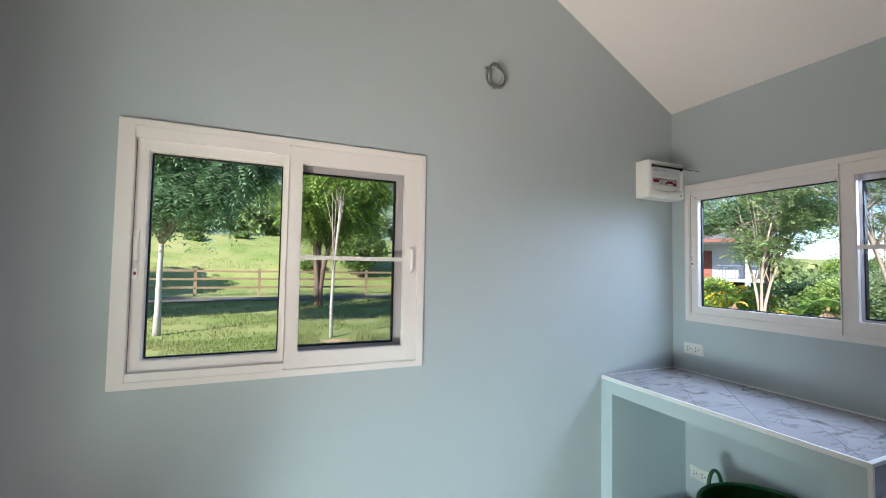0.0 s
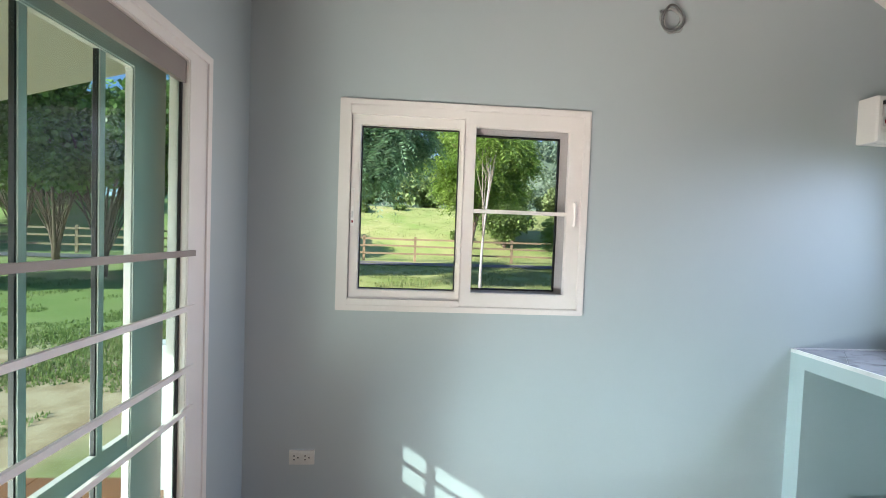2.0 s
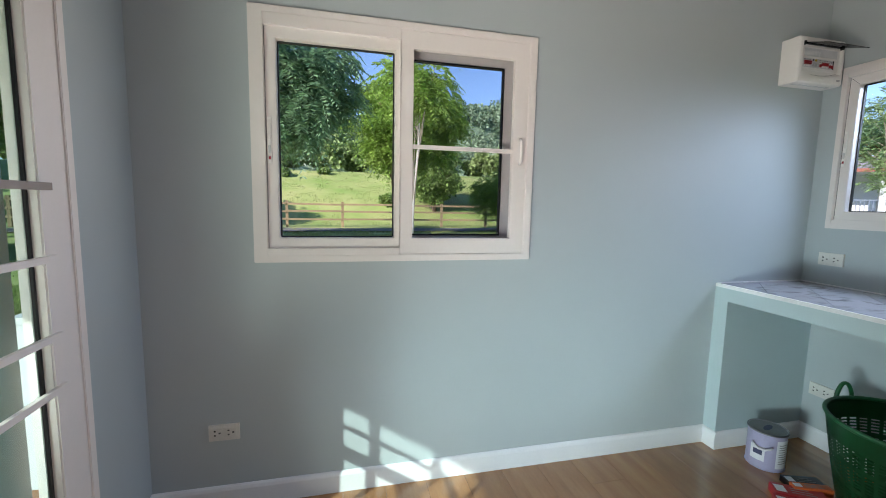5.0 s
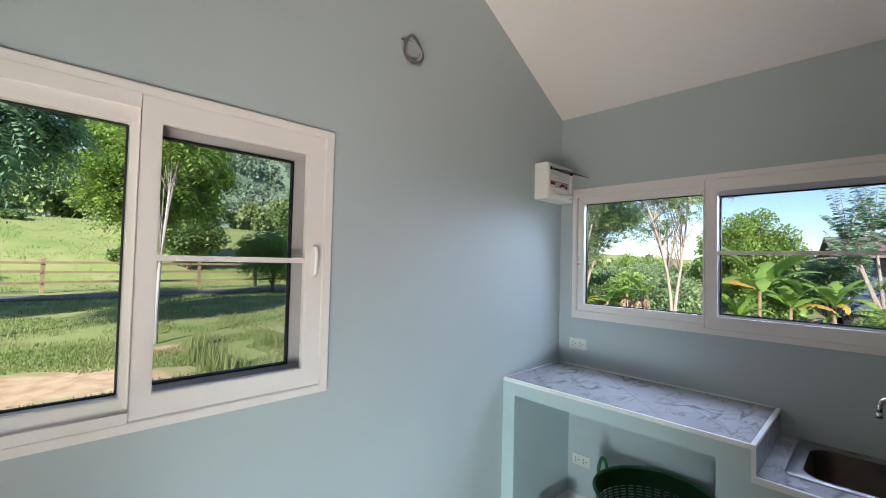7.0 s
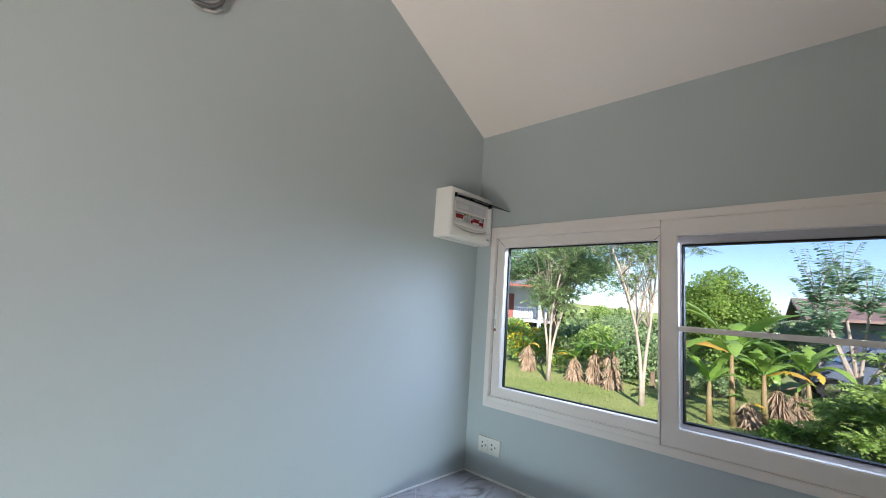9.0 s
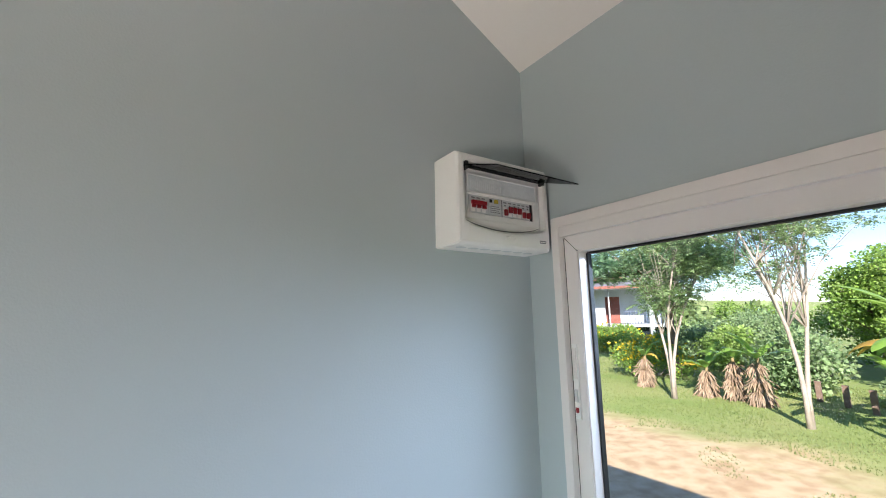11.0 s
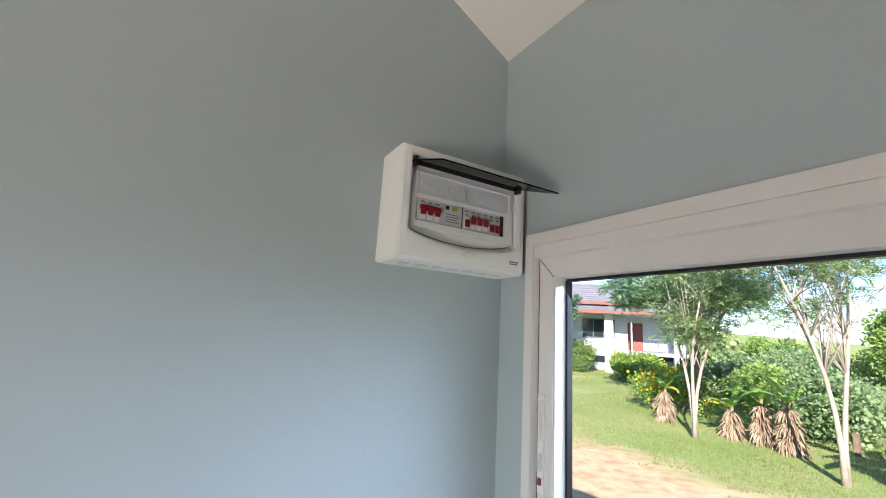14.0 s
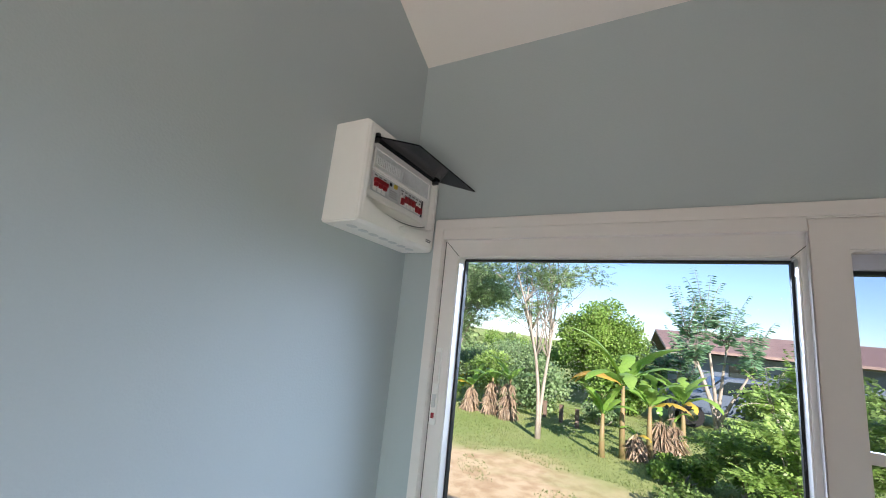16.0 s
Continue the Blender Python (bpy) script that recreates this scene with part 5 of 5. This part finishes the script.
def hill(name, cx, cy, rx, ry, h, seed, label):
    r = np.random.default_rng(seed)
    V, F, n = [], [], 70
    f = lambda u, v: h * max(0, 1 - (u * u + v * v)) ** 0.8 * (0.75 + 0.5 * noise.noise(Vector((u * 2.2 + seed, v * 2.2, 0)))) - 3
    for j in range(n):
        for i in range(n):
            u, v = 2 * i / (n - 1) - 1, 2 * j / (n - 1) - 1
            V.append((cx + rx * u, cy + ry * v, f(u, v)))
    for j in range(n - 1):
        for i in range(n - 1):
            F.append((j * n + i, j * n + i + 1, (j + 1) * n + i + 1, (j + 1) * n + i))
    e = raw(name, V, F, LEAF_HILL, smooth=True)
    structure(e, label, "hill")
    cs, rs = [], []
    for k in range(1500):
        u, v = r.uniform(-0.95, 0.95), r.uniform(-0.95, 0.4)
        z = f(u, v)
        if z > 0:
            cs.append((cx + rx * u, cy + ry * v, z + 0.5))
            rs.append(r.uniform(2.0, 4.2))
    v, fc = leaves(cs, rs, 110000, 0.95, r, 0.1, long=1.8)
    raw("tree_canopy", v, fc, LEAF_HILL, e)


hill("hill_north", 60, 190, 75, 70, 47, 3, "wooded hill behind the meadow")
hill("hill_west", -45, 215, 85, 70, 64, 5, "low wooded hill in the distance")


# ---- neighbouring houses ----
def white_house():
    e = thing("house", (26.7, 20.2, GZ), "white bungalow with a grey hipped roof and porch columns", "house", rz=-48)

    def hip(name, x0, x1, y0, y1, z0, z1, r0, r1, ry):
        bm = bmesh.new()
        lo = [bm.verts.new(p) for p in ((x0, y0, z0), (x1, y0, z0), (x1, y1, z0), (x0, y1, z0))]
        hi = [bm.verts.new(p) for p in ((r0, ry, z1), (r1, ry, z1))]
        for f in ((lo[0], lo[1], hi[1], hi[0]), (lo[1], lo[2], hi[1]), (lo[2], lo[3], hi[0], hi[1]), (lo[3], lo[0], hi[0]), (lo[3], lo[2], lo[1], lo[0])):
            bm.faces.new(f)
        roof = part(name, bm, ROOFTILE, e)
        for a, b, c, d in ((x0 - 0.05, x1 + 0.05, y0 - 0.08, y0), (x0 - 0.05, x1 + 0.05, y1, y1 + 0.08), (x0 - 0.08, x0, y0, y1), (x1, x1 + 0.08, y0, y1)):
            part("fascia", box(a, b, c, d, z0 - 0.16, z0 + 0.02), FASCIA, roof, "red-brown fascia board")
        for k in range(1, 9):
            t = k / 9
            xa, xb = x0 + (r0 - x0) * t, x1 + (r1 - x1) * t
            yy, zz = y0 + (ry - y0) * t, z0 + (z1 - z0) * t
            part("tile_course", box(xa, xb, yy - 0.05, yy + 0.02, zz - 0.02, zz + 0.012), ROOFTILE, roof)

    part("wall", box(-7.5, 1.35, 1.5, 9, 1.5, 3.95), HOUSEWALL, e)
    part("base", box(-7.55, 1.4, 1.45, 9, -0.3, 1.5), HOUSEBASE, e)
    part("porch_wall", box(1.35, 5.4, 2.6, 9, 1.5, 3.95), HOUSEWALL, e)
    part("porch_floor", box(1.4, 5.4, 0.0, 2.6, 1.25, 1.48), HOUSEBASE, e)
    # solid dark block in place of the shaded space under the porch
    part("under_porch_shade", box(1.6, 5.3, 0.6, 2.6, -0.3, 1.25), DARKPANE, e, "dark block standing for the shade beneath the porch")
    hip("porch_roof", -8.5, 6.2, -0.9, 10.0, 4.05, 5.6, -2.5, 3.0, 4.8)
    hip("roof", -7.5, 2.6, 0.6, 8.6, 4.75, 6.5, -3.2, 0.6, 4.6)
    part("clerestory", box(-7.0, 2.2, 1.0, 8.2, 4.1, 4.7), HOUSEWALL, e)
    part("soffit", box(-8.4, 6.1, -0.8, 9.9, 3.93, 4.03), HOUSEWALL, e)
    for x0, x1 in ((-1.65, 0.45), (-4.9, -2.7)):
        w = part("window", box(x0, x1, 1.42, 1.52, 2.3, 3.55), DARKPANE, e)
        part("frame", ring(x0 - 0.06, x1 + 0.06, 2.24, 3.61, x0, x1, 2.3, 3.55, 1.40, 1.5), BLUEGREY, w)
        for x in (x0 + (x1 - x0) / 3, x0 + 2 * (x1 - x0) / 3):
            part("mullion", box(x - 0.03, x + 0.03, 1.39, 1.43, 2.3, 3.55), BLUEGREY, w)
    d = part("door", box(1.5, 2.5, 2.52, 2.62, 1.48, 3.45), FASCIA, e, "red-brown panelled door")
    for z in (1.7, 2.3, 2.9):
        part("door_panel", box(1.62, 2.38, 2.49, 2.53, z, z + 0.45), FASCIA, d)
    for x, w, m in ((0.0, 0.28, HOUSEWALL), (4.1, 0.14, HOUSEBASE), (5.2, 0.14, HOUSEBASE)):
        part("column", box(x - w, x + w, -0.1, 0.3, -0.3, 3.93), m, e)
    part("drainpipe", tube([(1.45, 0.1, 1.3), (1.45, 0.1, 3.9)], 0.05, 8), HOUSEWALL, e)
    for k in range(15):
        x = 2.55 + 0.18 * k
        part("baluster", box(x - 0.02, x + 0.02, 0.08, 0.12, 1.48, 2.3), BLUEGREY, e)
    part("handrail", box(2.4, 5.2, 0.05, 0.15, 2.3, 2.38), BLUEGREY, e)
    part("vent", box(-1.3, -0.2, 1.38, 1.46, 0.55, 1.0), DARKPANE, e)


white_house()
shed = thing("shed", (27, -3.5, GZ), "low blue-grey outbuilding with a brown sheet roof", "shed", rz=8)
part("wall", box(0, 6, -7, 4.4, 0, 2.5), BLUEGREY, shed)
part("roof", prism([(-1.4, 2.55), (3, 3.6), (7.4, 2.55), (7.4, 2.67), (3, 3.73), (-1.4, 2.67)], -8, 5.4), BROWNROOF, shed)
for y in (-5, -2, 1.2):
    w = part("window", box(-0.05, 0.02, y, y + 1.3, 1.0, 2.1), DARKPANE, shed)
    part("frame", box(-0.07, 0.0, y - 0.06, y + 1.36, 0.94, 1.0), HOUSEWALL, w)
for y in (-7.6, -2, 4.8):
    part("post", box(-1.2, -1.08, y, y + 0.12, 0, 2.56), BLUEGREY, shed)


def pickup():
    e = thing("pickup_truck", (19.6, -0.6, GZ), "blue-grey pickup truck parked behind the trees", "car", rz=100)
    prof = [(-2.4, 0.45), (2.4, 0.45), (2.45, 0.8), (2.3, 1.05), (1.2, 1.12), (0.55, 1.68), (-0.85, 1.7), (-0.95, 1.1), (-2.4, 1.08)]
    part("body", prism(prof, -0.85, 0.85), BLUEGREY, e, bevel=0.06)
    for s in (-1, 1):
        part("side_window", prism([(0.95, 1.15), (0.5, 1.58), (-0.75, 1.6), (-0.8, 1.15)], s * 0.855 - 0.01, s * 0.855 + 0.01), DARKPANE, e)
    part("windscreen", prism([(1.16, 1.17), (0.6, 1.66), (0.62, 1.68), (1.20, 1.18)], -0.72, 0.72), DARKPANE, e)
    for x in (-1.5, 1.55):
        for s in (-1, 1):
            w = part("wheel", tube([(x, s * 0.68, 0.36), (x, s * 0.88, 0.36)], 0.36, 24), BLACK, e)
            part("rim", tube([(x, s * 0.87, 0.36), (x, s * 0.90, 0.36)], [0.2, 0.17], 18), CHROME, w)


pickup()

# ---- floor pieces ----
floor = bpy.data.objects["floor"]
plank_mesh = {}
rp = random.Random(3)
for i in range(int((XR - XL) / 0.19) + 1):
    x = XL + i * 0.19
    w = min(0.19, XR - x)
    if w < 0.02:
        continue
    y = YB - rp.random() * 1.1
    while y < YA:
        a, b = max(y, YB), min(y + 1.2, YA)
        if YA - b < 0.15:
            b = YA
        if b - a > 0.03 and y < YA - 0.149:
            key = (round(w, 3), round(b - a, 3))
            if key not in plank_mesh:
                o = part("plank", box(0.0006, w - 0.0006, 0.0006, b - a - 0.0006, -0.012, 0), PLANK, floor, bevel=0.0012, seg=1)
                plank_mesh[key] = o.data
            else:
                o = new("plank", plank_mesh[key])
                o.parent = floor
            o.location = (x, a, 0)
        y += 1.2
porch = bpy.data.objects["porch_floor"]
tile = None
for i in range(8):
    for j in range(16):
        if tile is None:
            o = part("tile", box(0.002, 0.285, 0.002, 0.285, -0.034, -0.02), TERRACOTTA, porch, bevel=0.002, seg=1)
            tile = o.data
        else:
            o = new("tile", tile)
            o.parent = porch
        o.location = (-3.28 + 0.288 * i, 2.05 - 0.288 * j, 0)
